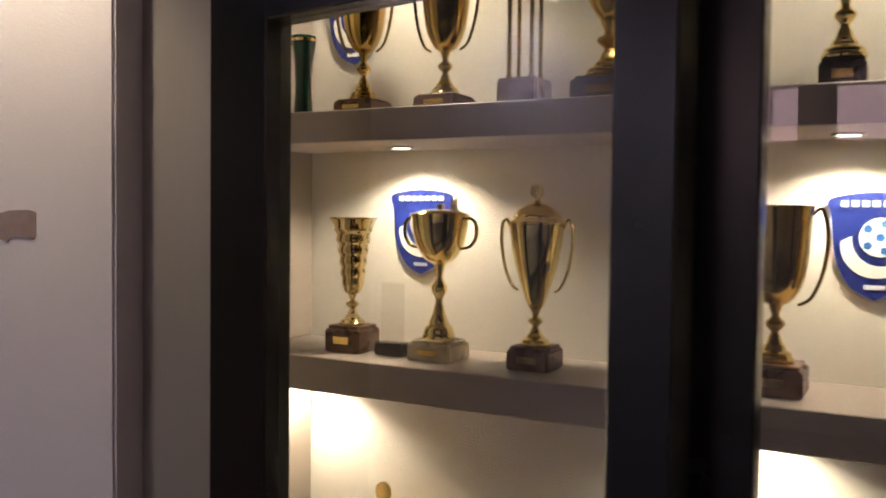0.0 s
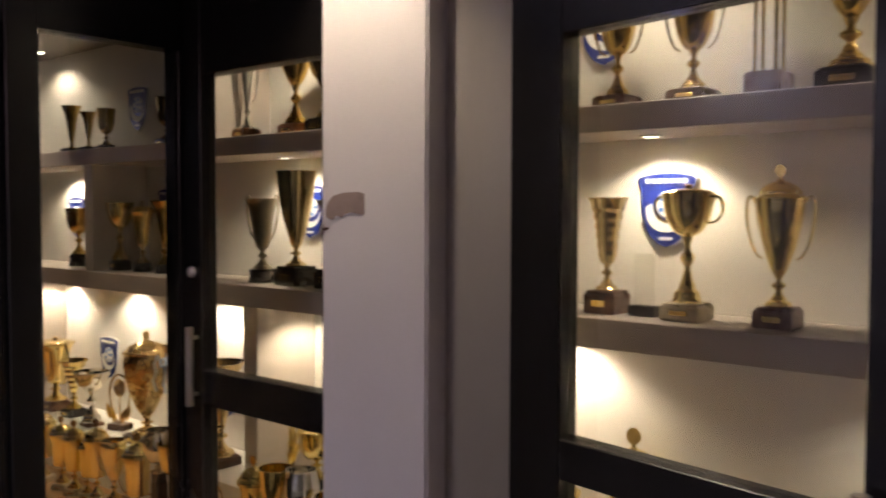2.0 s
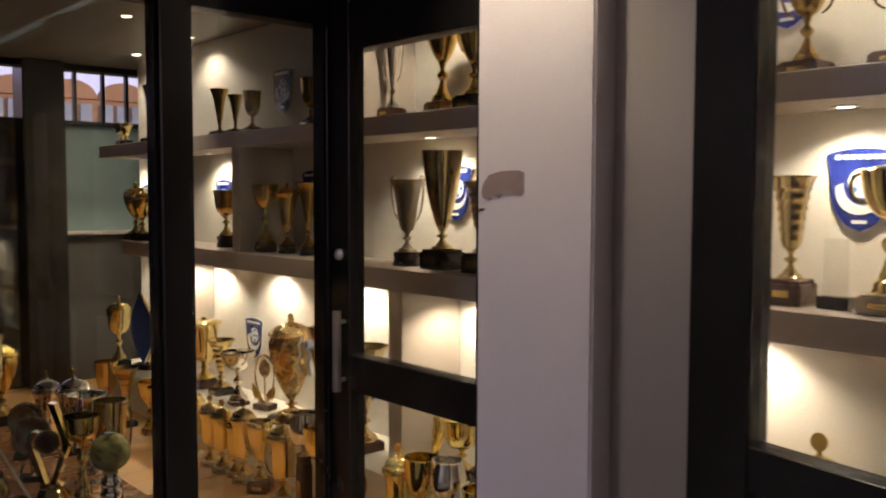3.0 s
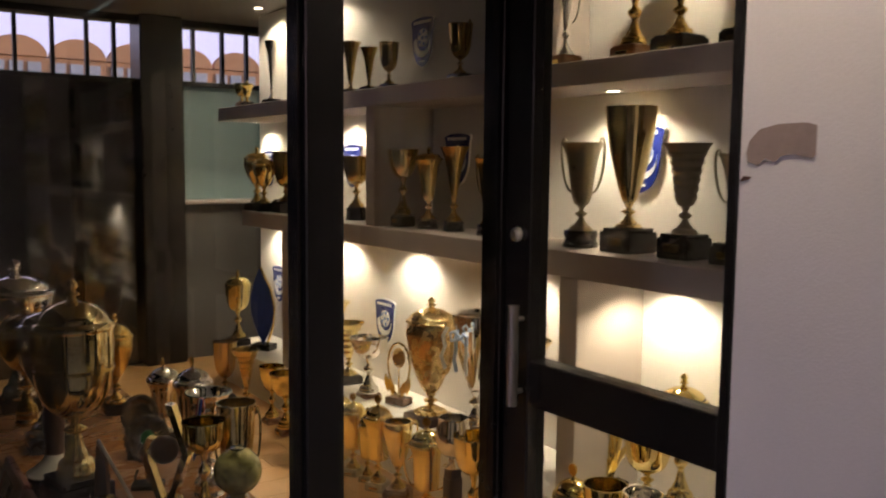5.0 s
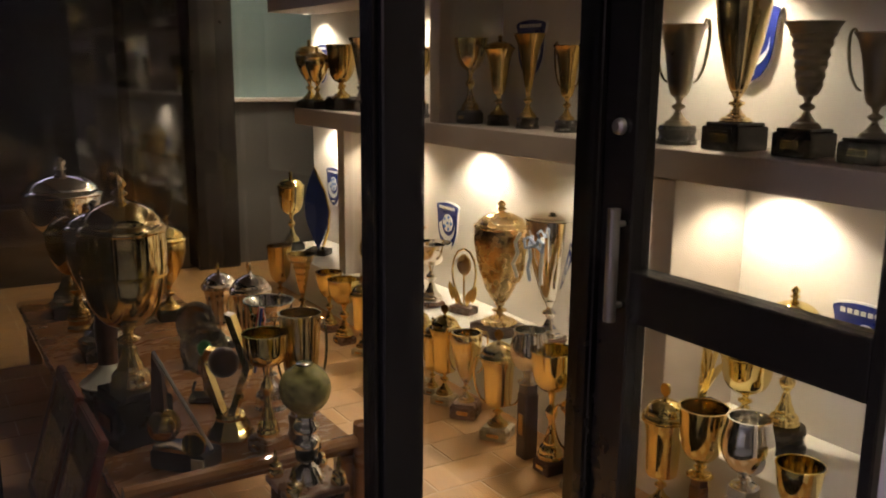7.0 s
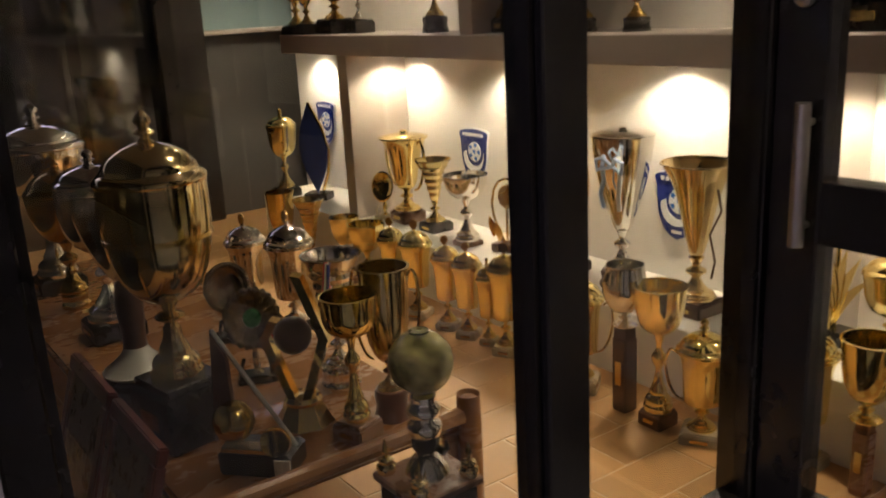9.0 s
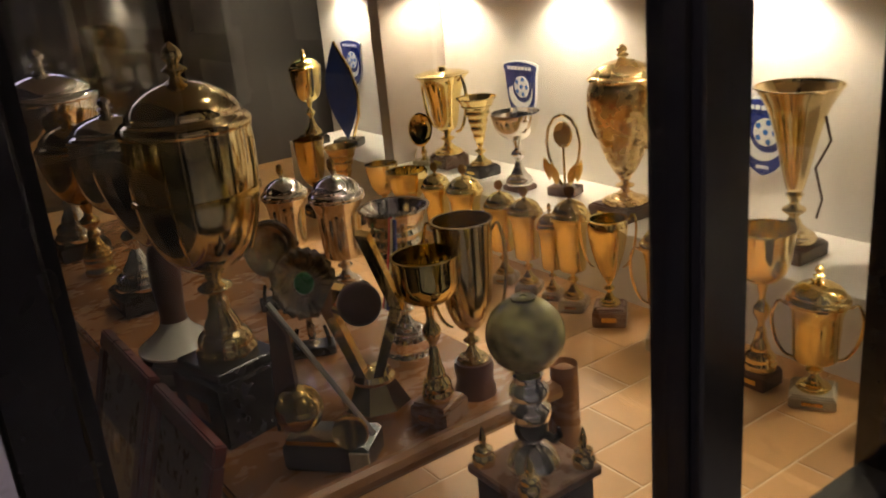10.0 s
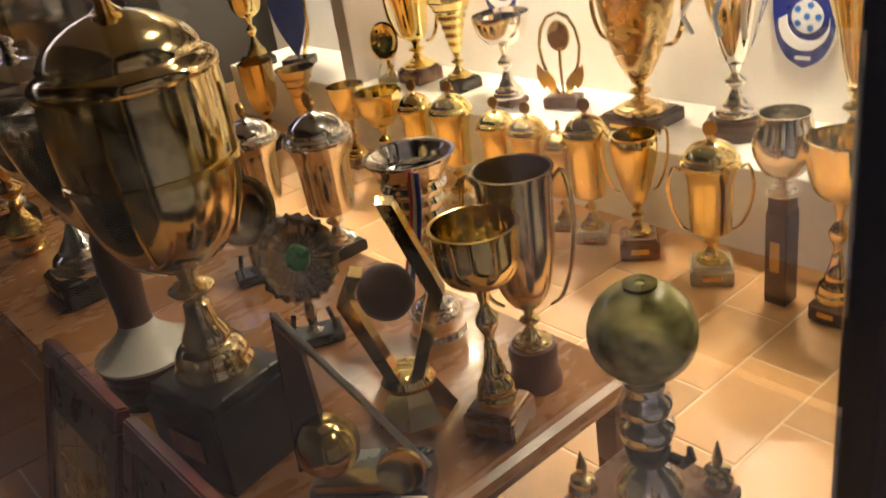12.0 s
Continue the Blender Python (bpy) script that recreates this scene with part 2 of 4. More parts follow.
# ---- the large structure ----
XL, YB = -7.0, 2.45
FZ = -0.05  # level of the floor
structure("wall_back", box_bm(-6.55, 3.0, YB, YB + 0.15, FZ, Z_ROOM + 0.3), PAINT, "cream painted plaster wall behind the trophy shelves", "wall")
structure("floor", box_bm(XL - 0.3, 3.2, -5.2, 4.2, -0.2, FZ - 0.002), GROUT, "terracotta tiled floor with pale grout inside the trophy room", "floor")
structure("floor_hall", box_bm(-2.64, 3.1, -5.0, 1.55, FZ - 0.001, FZ + 0.002), HALLFLOOR, "dark polished hall floor outside the glazing", "floor")
structure("ceiling_room", box_bm(XL - 0.1, -2.66, -0.05, 4.0, Z_ROOM, Z_ROOM + 0.1), CEILDARK, "dark brown boarded ceiling of the trophy room", "ceiling")
structure("ceiling_cabinet", box_bm(-2.66, 3.0, 1.62, 2.60, Z_ROOM, Z_ROOM + 0.1), CEIL, "greyish plaster ceiling over the shelf bay", "ceiling")
structure("ceiling_hall", box_bm(-2.76, 3.1, -5.15, 1.72, Z_HALL, Z_HALL + 0.1), CEIL, "plain hall ceiling", "ceiling")
structure("wall_east", box_bm(3.0, 3.15, -5.1, 2.60, FZ, Z_HALL), PAINT, "plain painted hall end wall", "wall")
# hall back wall with a band of high windows
structure("wall_south_low", box_bm(-2.74, 3.15, -3.95, -3.8, FZ, 2.05), PAINT, "painted hall wall below high windows", "wall")
structure("wall_south_high", box_bm(-2.74, 3.15, -3.95, -3.8, 2.52, 2.8), PAINT, "painted wall strip above high windows", "wall")
for n, (x0, x1) in enumerate(((-2.74, -2.66), (-1.85, -1.6), (-0.6, -0.35), (0.65, 0.9), (1.9, 3.15))):
    structure("wall_south_pier_%d" % (n + 1), box_bm(x0, x1, -3.95, -3.8, 2.05, 2.52), PAINT, "painted pier between high windows", "wall")
for n in range(12):
    structure("trim_south_bar_%d" % (n + 1), box_bm(-2.60 + n * 0.2, -2.585 + n * 0.2, -3.88, -3.86, 2.05, 2.52), BLACK, "thin dark window bar in the hall", "trim")
# white wall; the lilac of the dusk light is put into its paint
structure("wall_hall_west", box_bm(-2.74, -2.64, -5.0, 0.064, FZ, Z_HALL), PILLAR, "white painted wall beside the glazing, dusk tint in its colour", "wall")
# added closing wall, kept black so little light bounces onto the table
structure("wall_front", box_bm(XL, -2.74, -0.07, 0.03, FZ, Z_ROOM), BLACKEDGLASS, "added wall closing the trophy room, blacked against bounce light", "wall")
structure("wall_side", box_bm(XL - 0.1, -6.4, 3.9, 4.0, FZ, Z_ROOM), PAINT, "plain wall in the corner behind the shelves", "wall")
structure("wall_side_return", box_bm(-6.55, -6.4, 2.60, 3.9, FZ, Z_ROOM), PAINT, "plain wall return behind the shelves", "wall")
# far end: glazing below, blacked for the dark room behind it, clerestory above
structure("wall_end_low", box_bm(XL - 0.12, XL, -0.07, 1.72, FZ, 1.95), BLACKEDGLASS, "glossy far end glazing, the dark room beyond painted black", "wall")
structure("wall_end_base", box_bm(XL - 0.12, XL, 2.02, 4.0, FZ, 1.12), DARKWALL, "dark grey low wall at the far end", "wall")
structure("wall_end_board", box_bm(XL - 0.10, XL - 0.03, 2.02, 4.0, 1.12, 1.95), TEAL, "teal mottled board above a low ledge", "wall")
structure("trim_ledge", box_bm(XL - 0.13, XL + 0.08, 2.02, 4.0, 1.10, 1.13, 0.006), SHELF, "narrow grey ledge on the low end wall", "ledge")
structure("column_end", box_bm(XL - 0.14, XL + 0.12, 1.72, 2.02, FZ, Z_ROOM, 0.01), MARBLE, "dark brown square column at the far end", "column")
structure("trim_end_sill", box_bm(XL - 0.12, XL + 0.02, -0.07, 4.0, 1.95, 1.985, 0.004), BLACK, "black sill under the far high window", "trim")
structure("trim_end_head", box_bm(XL - 0.12, XL + 0.02, -0.07, 4.0, 2.37, Z_ROOM), BLACK, "black head rail over the far high window", "trim")
for n, y in enumerate((0.20, 0.45, 0.72, 0.95, 1.18, 1.40, 1.58, 2.14, 2.36, 2.55, 2.72, 2.96, 3.2)):
    structure("trim_end_bar_%d" % (n + 1), box_bm(XL - 0.09, XL - 0.05, y, y + 0.025, 1.985, 2.37), BLACK, "thin dark window bar of the far high window", "trim")

# pillar and jamb panel
pillar = structure("pillar", prism_bm([(-1.80, 1.50), (-1.446, 1.585), (-1.446, 1.80), (-1.80, 1.80)], FZ, Z_HALL, 0.006), PILLAR, "square white painted pillar between two glazed doors", "pillar")
structure("jamb_panel", box_bm(-1.446, -1.122, 1.665, 1.74, FZ, Z_HALL, 0.004), PANEL, "taupe satin metal panel beside the pillar", "panel")

structure("trim_panel_edge", box_bm(-1.130, -1.122, 1.652, 1.664, FZ, Z_HALL), STEEL, "thin pale metal edge strip of the jamb panel", "trim")
DUSK = glow_material("dusk_backdrop", (0.80, 0.55, 0.62), 3.2)
LILAC = glow_material("lilac_sky", (0.58, 0.55, 0.88), 1.0)
structure("backdrop_west", box_bm(-60.5, -60, -45, 45, 0, 45), LILAC, "plain lilac evening sky far beyond the yard", "backdrop")
structure("backdrop", box_bm(-8.0, 3.0, -6.1, -6.0, 1.2, 3.9), DUSK, "plain pink lilac dusk sky outside the hall windows", "backdrop")

# ---- glazing ----


def glazed_frame(name, m, width, z_top, stile_l, stile_r, head, rails, label, pane_label, depth=0.07, z_head=Z_ROOM):
    """A black frame in its own x and z: stiles, rails, head and panes, each a part. rails: (bottom, top)."""
    th = empty(name, m, label, "glazed door")
    h = depth / 2
    part("stile", box_bm(0, stile_l, -h, h, FZ, z_head, 0.004), BLACK, th)
    part("stile", box_bm(width - stile_r, width, -h, h, FZ, z_head, 0.004), BLACK, th)
    part("head", box_bm(stile_l, width - stile_r, -h, h, z_top, z_head, 0.003), BLACK, th)
    edges = [FZ]
    for lo, hi in rails:
        part("rail", box_bm(stile_l, width - stile_r, -h + 0.002, h - 0.002, lo, hi, 0.003), BLACK, th)
        edges += [lo, hi]
    edges.append(z_top)
    for lo, hi in zip(edges[::2], edges[1::2]):
        if hi - lo > 0.05:
            pane = part("pane", box_bm(stile_l - 0.004, width - stile_r + 0.004, -0.003, 0.003, lo - 0.004, hi + 0.004), GLASS, th, pane_label)
            pane.visible_shadow = False
    return th


def handle(parent, x, y, z0, z1):
    bar = part("handle", tube_bm([(x, y, z0), (x, y, z1)], 0.016, 14), STEEL, parent, "brushed steel pull bar")
    for z in (z0 + 0.04, z1 - 0.04):
        part("handle_post", tube_bm([(x, y, z), (x, y + 0.035, z)], 0.008, 8), STEEL, bar)


def lock(parent, x, y, z):
    part("lock", lathe_bm([(0.001, 0), (0.020, 0), (0.022, 0.004), (0.020, 0.014), (0.012, 0.02), (0.001, 0.02)], 18), STEEL, parent, "round steel lock cylinder", Matrix.Translation((x, y, z)) @ Matrix.Rotation(radians(90), 4, "X"))


door_b = glazed_frame("glazed_door", pose(-2.655, 1.61, 0), 0.80, 1.925, 0.114, 0.03, 0.1, [(FZ, 0.12), (0.714, 0.846)], "black aluminium glazed door with a wide middle rail", "clear door glass")
handle(door_b, 0.092, -0.075, 0.715, 1.005)
lock(door_b, 0.062, -0.036, 1.205)
# this leaf stands ajar, its free edge out in the hall
door_w = glazed_frame("glazed_door", pose(-1.134, 1.60, 0, 0, 0, -10), 1.03, 1.868, 0.178, 0.10, 0.1, [(FZ, 0.12), (0.765, 0.868)], "black aluminium glazed door, slightly ajar, before the trophies", "clear door glass")
handle(door_w, 0.945, -0.075, 0.64, 0.93)
door_e = glazed_frame("glazed_door", pose(-0.19, 1.585, 0), 1.2, 1.95, 0.15, 0.10, 0.1, [(FZ, 0.12), (0.735, 0.85)], "black aluminium glazed door at the end of the row", "clear door glass")
glazed_frame("glazed_screen", pose(1.02, 1.585, 0), 1.95, 1.95, 0.08, 0.08, 0.1, [(FZ, 0.12), (0.735, 0.85)], "black aluminium glazed screen beside the doors", "clear glass")
structure("trim_jamb", box_bm(-0.199, -0.191, 1.553, 1.617, FZ, Z_ROOM), BLACK, "thin black meeting strip between doors", "trim")

# the corner post, the mullion and the side panes, which run away from the doors
side = empty("glazed_screen", pose(0, 0, 0), "black aluminium glazed side screen of the trophy room", "glazed screen")
part("corner_post", box_bm(-2.755, -2.660, 1.562, 1.682, FZ, Z_ROOM, 0.004), BLACK, side)
part("mullion", box_bm(-2.742, -2.642, 0.93, 1.032, FZ, Z_ROOM, 0.004), BLACK, side)
part("mullion", box_bm(-2.742, -2.646, 0.066, 0.128, FZ, Z_ROOM, 0.004), BLACK, side)
for y0, y1 in ((1.034, 1.560), (0.130, 0.928)):
    part("head", box_bm(-2.735, -2.649, y0, y1, 2.025, Z_ROOM), BLACK, side)
    part("sill", box_bm(-2.735, -2.649, y0, y1, FZ, 0.08, 0.003), BLACK, side)
    pane = part("pane", box_bm(-2.695, -2.689, y0 - 0.003, y1 + 0.003, 0.077, 2.028), GLASS, side, "clear fixed glass")
    pane.visible_shadow = False
    part("bead", box_bm(-2.722, -2.662, y0, y0 + 0.012, 0.08, 2.025), BLACK, side)
    part("bead", box_bm(-2.722, -2.662, y1 - 0.012, y1, 0.08, 2.025), BLACK, side)

# ---- shelving ----
shelving = empty("display_shelving", pose(0, 0, 0), "taupe laminate built-in shelving along the back wall", "shelving")
part("shelf", box_bm(-6.02, 2.9, 2.10, YB - 0.002, Z_LOW, 1.10, 0.003), SHELF, shelving, "thick taupe shelf board")
part("shelf", box_bm(-6.42, 2.9, 2.10, YB - 0.002, Z_MID, 1.765, 0.003), SHELF, shelving, "thick taupe shelf board")
part("plinth", box_bm(-6.35, 2.9, 2.06, YB - 0.002, FZ, 0.195, 0.003), PAINT, shelving, "white painted low plinth")
for x0, x1, z0, z1 in ((-3.00, -2.905, 0.197, Z_LOW), (-5.42, -5.335, 0.197, Z_LOW), (-1.62, -1.53, 0.197, Z_LOW), (-4.42, -4.335, 1.102, Z_MID), (-1.62, -1.53, 1.102, Z_MID), (-3.30, -3.23, 1.767, Z_ROOM), (-1.62, -1.53, 1.767, Z_ROOM)):
    part("divider", box_bm(x0, x1, 2.105, YB - 0.003, z0, z1, 0.003), SHELF, shelving)


def downlight(x, y, z, lit=True):
    th = empty("downlight", pose(x, y, z), "small round recessed downlight, %s" % ("lit warm white" if lit else "not lit"), "lamp", "shelf downlights")
    part("ring", lathe_bm([(0.026, 0.0), (0.036, 0.0), (0.037, -0.003), (0.034, -0.006), (0.026, -0.005), (0.026, 0.0)], 24, cap=False), STEEL, th)
    lens = part("lens", lathe_bm([(0.001, -0.001), (0.026, -0.001), (0.026, -0.004), (0.001, -0.005)], 24), LENS if lit else DEADLENS, th)
    lens.visible_shadow = False
    th.children[0].visible_shadow = False


for some, z in ((LOW, Z_LOW), (MID, Z_MID), (TOP, Z_ROOM), (ROOM, Z_ROOM), (HALL, Z_HALL)):
    for x, y, w in some:
        downlight(x, y, z)
downlight(-4.10, 2.30, Z_MID, False)

# ---- trophies ----
BOWLS = {
    "flare": [(0.10, 0), (0.34, 0.04), (0.47, 0.18), (0.55, 0.40), (0.66, 0.65), (0.82, 0.88), (1, 1)],
    "goblet": [(0.10, 0), (0.42, 0.05), (0.72, 0.20), (0.88, 0.45), (0.95, 0.75), (1, 1)],
    "urn": [(0.12, 0), (0.34, 0.08), (0.58, 0.25), (0.82, 0.50), (0.97, 0.75), (1, 0.90), (0.93, 1)],
    "bowl": [(0.10, 0), (0.50, 0.12), (0.82, 0.42), (0.97, 0.80), (1, 1)],
    "bucket": [(0.10, 0), (0.62, 0.03), (0.72, 0.12), (0.76, 0.45), (0.82, 0.80), (1, 1)],
    "vase": [(0.10, 0), (0.22, 0.08), (0.36, 0.30), (0.50, 0.55), (0.70, 0.80), (1, 1)],
    "amphora": [(0.14, 0), (0.44, 0.05), (0.72, 0.18), (0.90, 0.38), (0.98, 0.62), (1, 0.85), (0.985, 1)],
    "tub": [(0.10, 0), (0.45, 0.05), (0.78, 0.18), (0.95, 0.42), (0.985, 0.70), (1, 1)],
    "cone": [(0.14, 0), (0.30, 0.05), (0.52, 0.25), (0.76, 0.52), (0.93, 0.80), (1, 1)],
    "ball": [(0.15, 0), (0.62, 0.10), (0.95, 0.38), (0.98, 0.60), (0.84, 0.88), (0.80, 1)],
}
NAMES = {"gold": GOLD, "silver": SILVER, "pale": PALE, "deep": DEEP, "bronze": BRONZE, "dull": DULL}
BASES = {"marble": MARBLE, "brown": BROWNM, "stone": STONE, "wood": WOOD, "dark": DARKWOOD, "metal": None}


def base_block(th, kind, w, bh, mat, plate=True):
    """The foot of a trophy: a stepped block or drum, with a small plate on the front."""
    if kind == "drum":
        part("base", lathe_bm([(0.001, 0), (w, 0), (w, bh * 0.2), (w * 0.94, bh * 0.26), (w * 0.88, bh * 0.5), (w * 0.94, bh * 0.74), (w * 0.96, bh * 0.8), (w * 0.9, bh), (0.001, bh)], 28), mat, th)
    else:
        b = box_bm(-w, w, -w, w, 0, bh * 0.86, min(0.004, bh * 0.1), 2)
        top = box_bm(-w * 0.88, w * 0.88, -w * 0.88, w * 0.88, bh * 0.86, bh, min(0.003, bh * 0.06))
        me = bpy.data.meshes.new("tmp")
        top.to_mesh(me)
        top.free()
        b.from_mesh(me)
        bpy.data.meshes.remove(me)
        part("base", b, mat, th)
    if plate and kind != "drum" and bh > 0.03:
        part("name_plate", box_bm(-w * 0.45, w * 0.45, -w - 0.0035, -w - 0.0005, bh * 0.32, bh * 0.60, 0.0006), DEEP, th, "small engraved gold plate")


def bowl_part(th, shape, r, z0, z1, mat, ribs=0, wave=0, depth=0.0):
    hh = z1 - z0
    rows = smooth_profile(BOWLS[shape], 5)
    if ribs:
        rows = smooth_profile(BOWLS[shape], 12)
        rows = [(k * (1 + 0.06 * math.cos(2 * math.pi * ribs * v)) if 0.12 < v < 0.85 else k, v) for k, v in rows]
    outer = [(k * r, z0 + v * hh) for k, v in rows]
    lip = 0.003
    inner = [(max(k * r - lip, 0.001), z0 + v * hh) for k, v in rows if v > 0.12][::-1]
    rim = [(r * rows[-1][0] + 0.0025, z1), (r * rows[-1][0] + 0.0025, z1 + 0.004), (r * rows[-1][0] - 0.003, z1 + 0.004)]
    return part("bowl", lathe_bm(outer + rim + inner, 40 if r > 0.09 else 30, True, wave, depth), mat, th)


def handles_for(th, r, z0, z1, mat, style="ear", turn=0.0):
    hh = z1 - z0
    for s in (-1, 1):
        if style == "ear":
            pts = [(0.70, 0.22), (0.95, 0.28), (1.22, 0.48), (1.38, 0.78), (1.36, 1.02), (1.18, 1.08), (1.06, 0.98)]
        elif style == "ring":
            pts = [(0.80, 0.35), (1.15, 0.40), (1.38, 0.60), (1.35, 0.86), (1.12, 0.96), (0.93, 0.92)]
        else:
            pts = [(0.62, 0.02), (0.98, 0.10), (1.28, 0.36), (1.40, 0.72), (1.22, 0.98), (0.97, 0.92)]
        curve = smooth_profile(pts, 4)
        c, d = math.cos(turn), math.sin(turn)
        part("handle", tube_bm([(s * k * r * c, s * k * r * d, z0 + v * hh) for k, v in curve], max(0.0035, r * 0.055), 8, [0.8 + 0.4 * math.sin(math.pi * n / (len(curve) - 1)) for n in range(len(curve))]), mat, th)


def lid_part(th, r, z0, high, mat, finial="drop", over=1.0):
    """A domed lid with a knob, as two parts."""
    hd = high * 0.55
    lid = part("lid", lathe_bm(smooth_profile([(r * 1.01 * over, z0), (r * 1.03 * over, z0 + hd * 0.10), (r * 0.97 * over, z0 + hd * 0.22), (r * 0.88 * over, z0 + hd * 0.30), (r * 0.86 * over, z0 + hd * 0.42), (r * 0.72 * over, z0 + hd * 0.66), (r * 0.46, z0 + hd * 0.88), (r * 0.2, z0 + hd)], 4), 32), mat, th)
    top = z0 + hd
    k = high - hd
    if finial == "disc":
        bm = slab_bm([(k * 0.36 * math.cos(a), top + k * 0.62 + k * 0.40 * math.sin(a)) for a in (2 * math.pi * n / 20 for n in range(20))], 0.008)
        part("finial", bm, DEEP, lid)
        part("finial_stem", lathe_bm([(r * 0.2, top - 0.002), (r * 0.1, top + k * 0.1), (r * 0.1, top + k * 0.26)], 14), mat, lid)
    else:
        part("finial", lathe_bm(smooth_profile([(r * 0.2, top - 0.002), (r * 0.08, top + k * 0.15), (r * 0.2, top + k * 0.3), (r * 0.09, top + k * 0.45), (r * 0.16, top + k * 0.62), (r * 0.13, top + k * 0.8), (0.001, top + k)], 3), 16), mat, lid)


def trophy(x, y, z, h, r, label, shape="flare", metal="gold", base="marble", bh=0.16, bw=0.75, kind="block", stem=0.30, lid=0.0, ears="", finial="drop", ribs=0, wave=0, depth=0.0, rz=0.0, foot=0.55, fk=0.45, group="trophies on display"):
    """A cup on a foot: base, foot, stem, bowl and, where it has them, handles and a lid. h is the whole height."""
    th = empty("trophy", pose(x, y, z, 0, 0, rz), label, "trophy", group)
    m = NAMES[metal]
    hb = h * bh
    if bh:
        base_block(th, kind, r * bw, hb, BASES[base] or m)
    body = h * (1 - lid) - hb
    zs = hb + body * stem
    zf = hb + body * stem * fk
    fr = r * foot
    part("foot", lathe_bm(smooth_profile([(fr, hb), (fr * 1.02, hb + (zf - hb) * 0.12), (fr * 0.93, hb + (zf - hb) * 0.20), (fr * 0.92, hb + (zf - hb) * 0.30), (fr * 0.80, hb + (zf - hb) * 0.40), (fr * 0.62, hb + (zf - hb) * 0.47), (fr * 0.60, hb + (zf - hb) * 0.56), (fr * 0.40, hb + (zf - hb) * 0.78), (r * 0.17, zf)], 3), 26), m, th)
    dz = zs - zf
    part("stem", lathe_bm(smooth_profile([(r * 0.17, zf), (r * 0.12, zf + dz * 0.16), (r * 0.27, zf + dz * 0.36), (r * 0.27, zf + dz * 0.50), (r * 0.12, zf + dz * 0.66), (r * 0.15, zf + dz * 0.85), (r * 0.22, zs + 0.004)], 3), 20), m, th)
    z1 = h * (1 - lid)
    bowl_part(th, shape, r, zs, z1, m, ribs, wave, depth)
    if ears:
        handles_for(th, r, zs, z1, m, ears)
    if lid:
        lid_part(th, r, z1 + 0.004, h * lid, m, finial)
    return th

# middle shelf, from the doors to the far end
S = 1.101
trophy(-1.24, 2.25, S, 0.375, 0.067, "gold ribbed flared cup on a brown marble block", "flare", "pale", "brown", 0.2, 0.85, ribs=7, stem=0.28)
trophy(-0.96, 2.25, S, 0.415, 0.079, "gold two-handled cup on a pale stone block", "bowl", "gold", "stone", 0.13, 0.80, stem=0.60, ears="ring", lid=0.07)
trophy(-0.68, 2.25, S, 0.465, 0.070, "gold lidded two-handled cup on a brown block", "cone", "gold", "brown", 0.13, 0.80, stem=0.30, lid=0.22, ears="ear", finial="disc")
trophy(-0.105, 2.25, S, 0.415, 0.075, "old gold two-handled cup on a brown block", "goblet", "deep", "brown", 0.17, 0.9, stem=0.36, ears="low")
trophy(0.32, 2.25, S, 0.42, 0.085, "gold two-handled cup on a dark block, on the shelf", "urn", "gold", "marble", 0.15, 0.8, ears="ear")
trophy(-3.06, 2.26, S, 0.385, 0.082, "dull dark gold two-handled cup on a black drum", "flare", "dull", "marble", 0.16, 0.82, "drum", stem=0.28, ears="ear")
trophy(-2.82, 2.26, S, 0.505, 0.090, "tall polished gold cup on a black stepped block", "cone", "pale", "marble", 0.17, 0.80, stem=0.20, ears="")
trophy(-2.57, 2.26, S, 0.375, 0.078, "old gold ribbed cup on a black block, on the shelf", "flare", "dull", "marble", 0.22, 0.82, ribs=7)
trophy(-2.36, 2.26, S, 0.34, 0.070, "old gold two-handled cup on a black block, on the shelf", "flare", "dull", "marble", 0.2, 0.9, ears="ear")
trophy(-2.12, 2.26, S, 0.36, 0.075, "gold cup on a black block, on the shelf", "goblet", "gold", "marble", 0.18, 0.85)
trophy(-3.65, 2.27, S, 0.33, 0.060, "old gold slim cup in an unlit shelf bay", "flare", "deep", "marble", 0.14, 0.8, "drum", ears="ear")
trophy(-3.90, 2.27, S, 0.38, 0.066, "old gold slim cup in an unlit shelf bay", "vase", "deep", "marble", 0.12, 0.75, "drum")
trophy(-4.11, 2.27, S, 0.38, 0.066, "old gold slim lidded cup in an unlit bay", "flare", "deep", "marble", 0.12, 0.75, "drum", lid=0.15)
trophy(-4.29, 2.24, S, 0.37, 0.075, "old gold shallow bowl cup in an unlit bay", "bowl", "deep", "marble", 0.16, 0.6, stem=0.55)
trophy(-4.81, 2.27, S, 0.34, 0.075, "old gold two-handled cup on a black drum", "goblet", "deep", "marble", 0.2, 0.8, "drum", stem=0.45, ears="ring")
trophy(-5.42, 2.25, S, 0.40, 0.062, "silver slim vase on a black block, on the shelf", "vase", "silver", "marble", 0.16, 0.9)
trophy(-5.60, 2.22, S, 0.35, 0.082, "dark two-handled cup on a black block, on the shelf", "goblet", "deep", "marble", 0.2, 0.9, ears="ear")
trophy(-5.76, 2.30, S, 0.37, 0.09, "dark bronze cup on a black block, on the shelf", "goblet", "deep", "marble", 0.2, 0.85, stem=0.3)
trophy(-5.96, 2.18, S, 0.40, 0.085, "bright gold two-handled cup, at the shelf end", "urn", "gold", "marble", 0.12, 0.75, lid=0.2, ears="ring", stem=0.4)
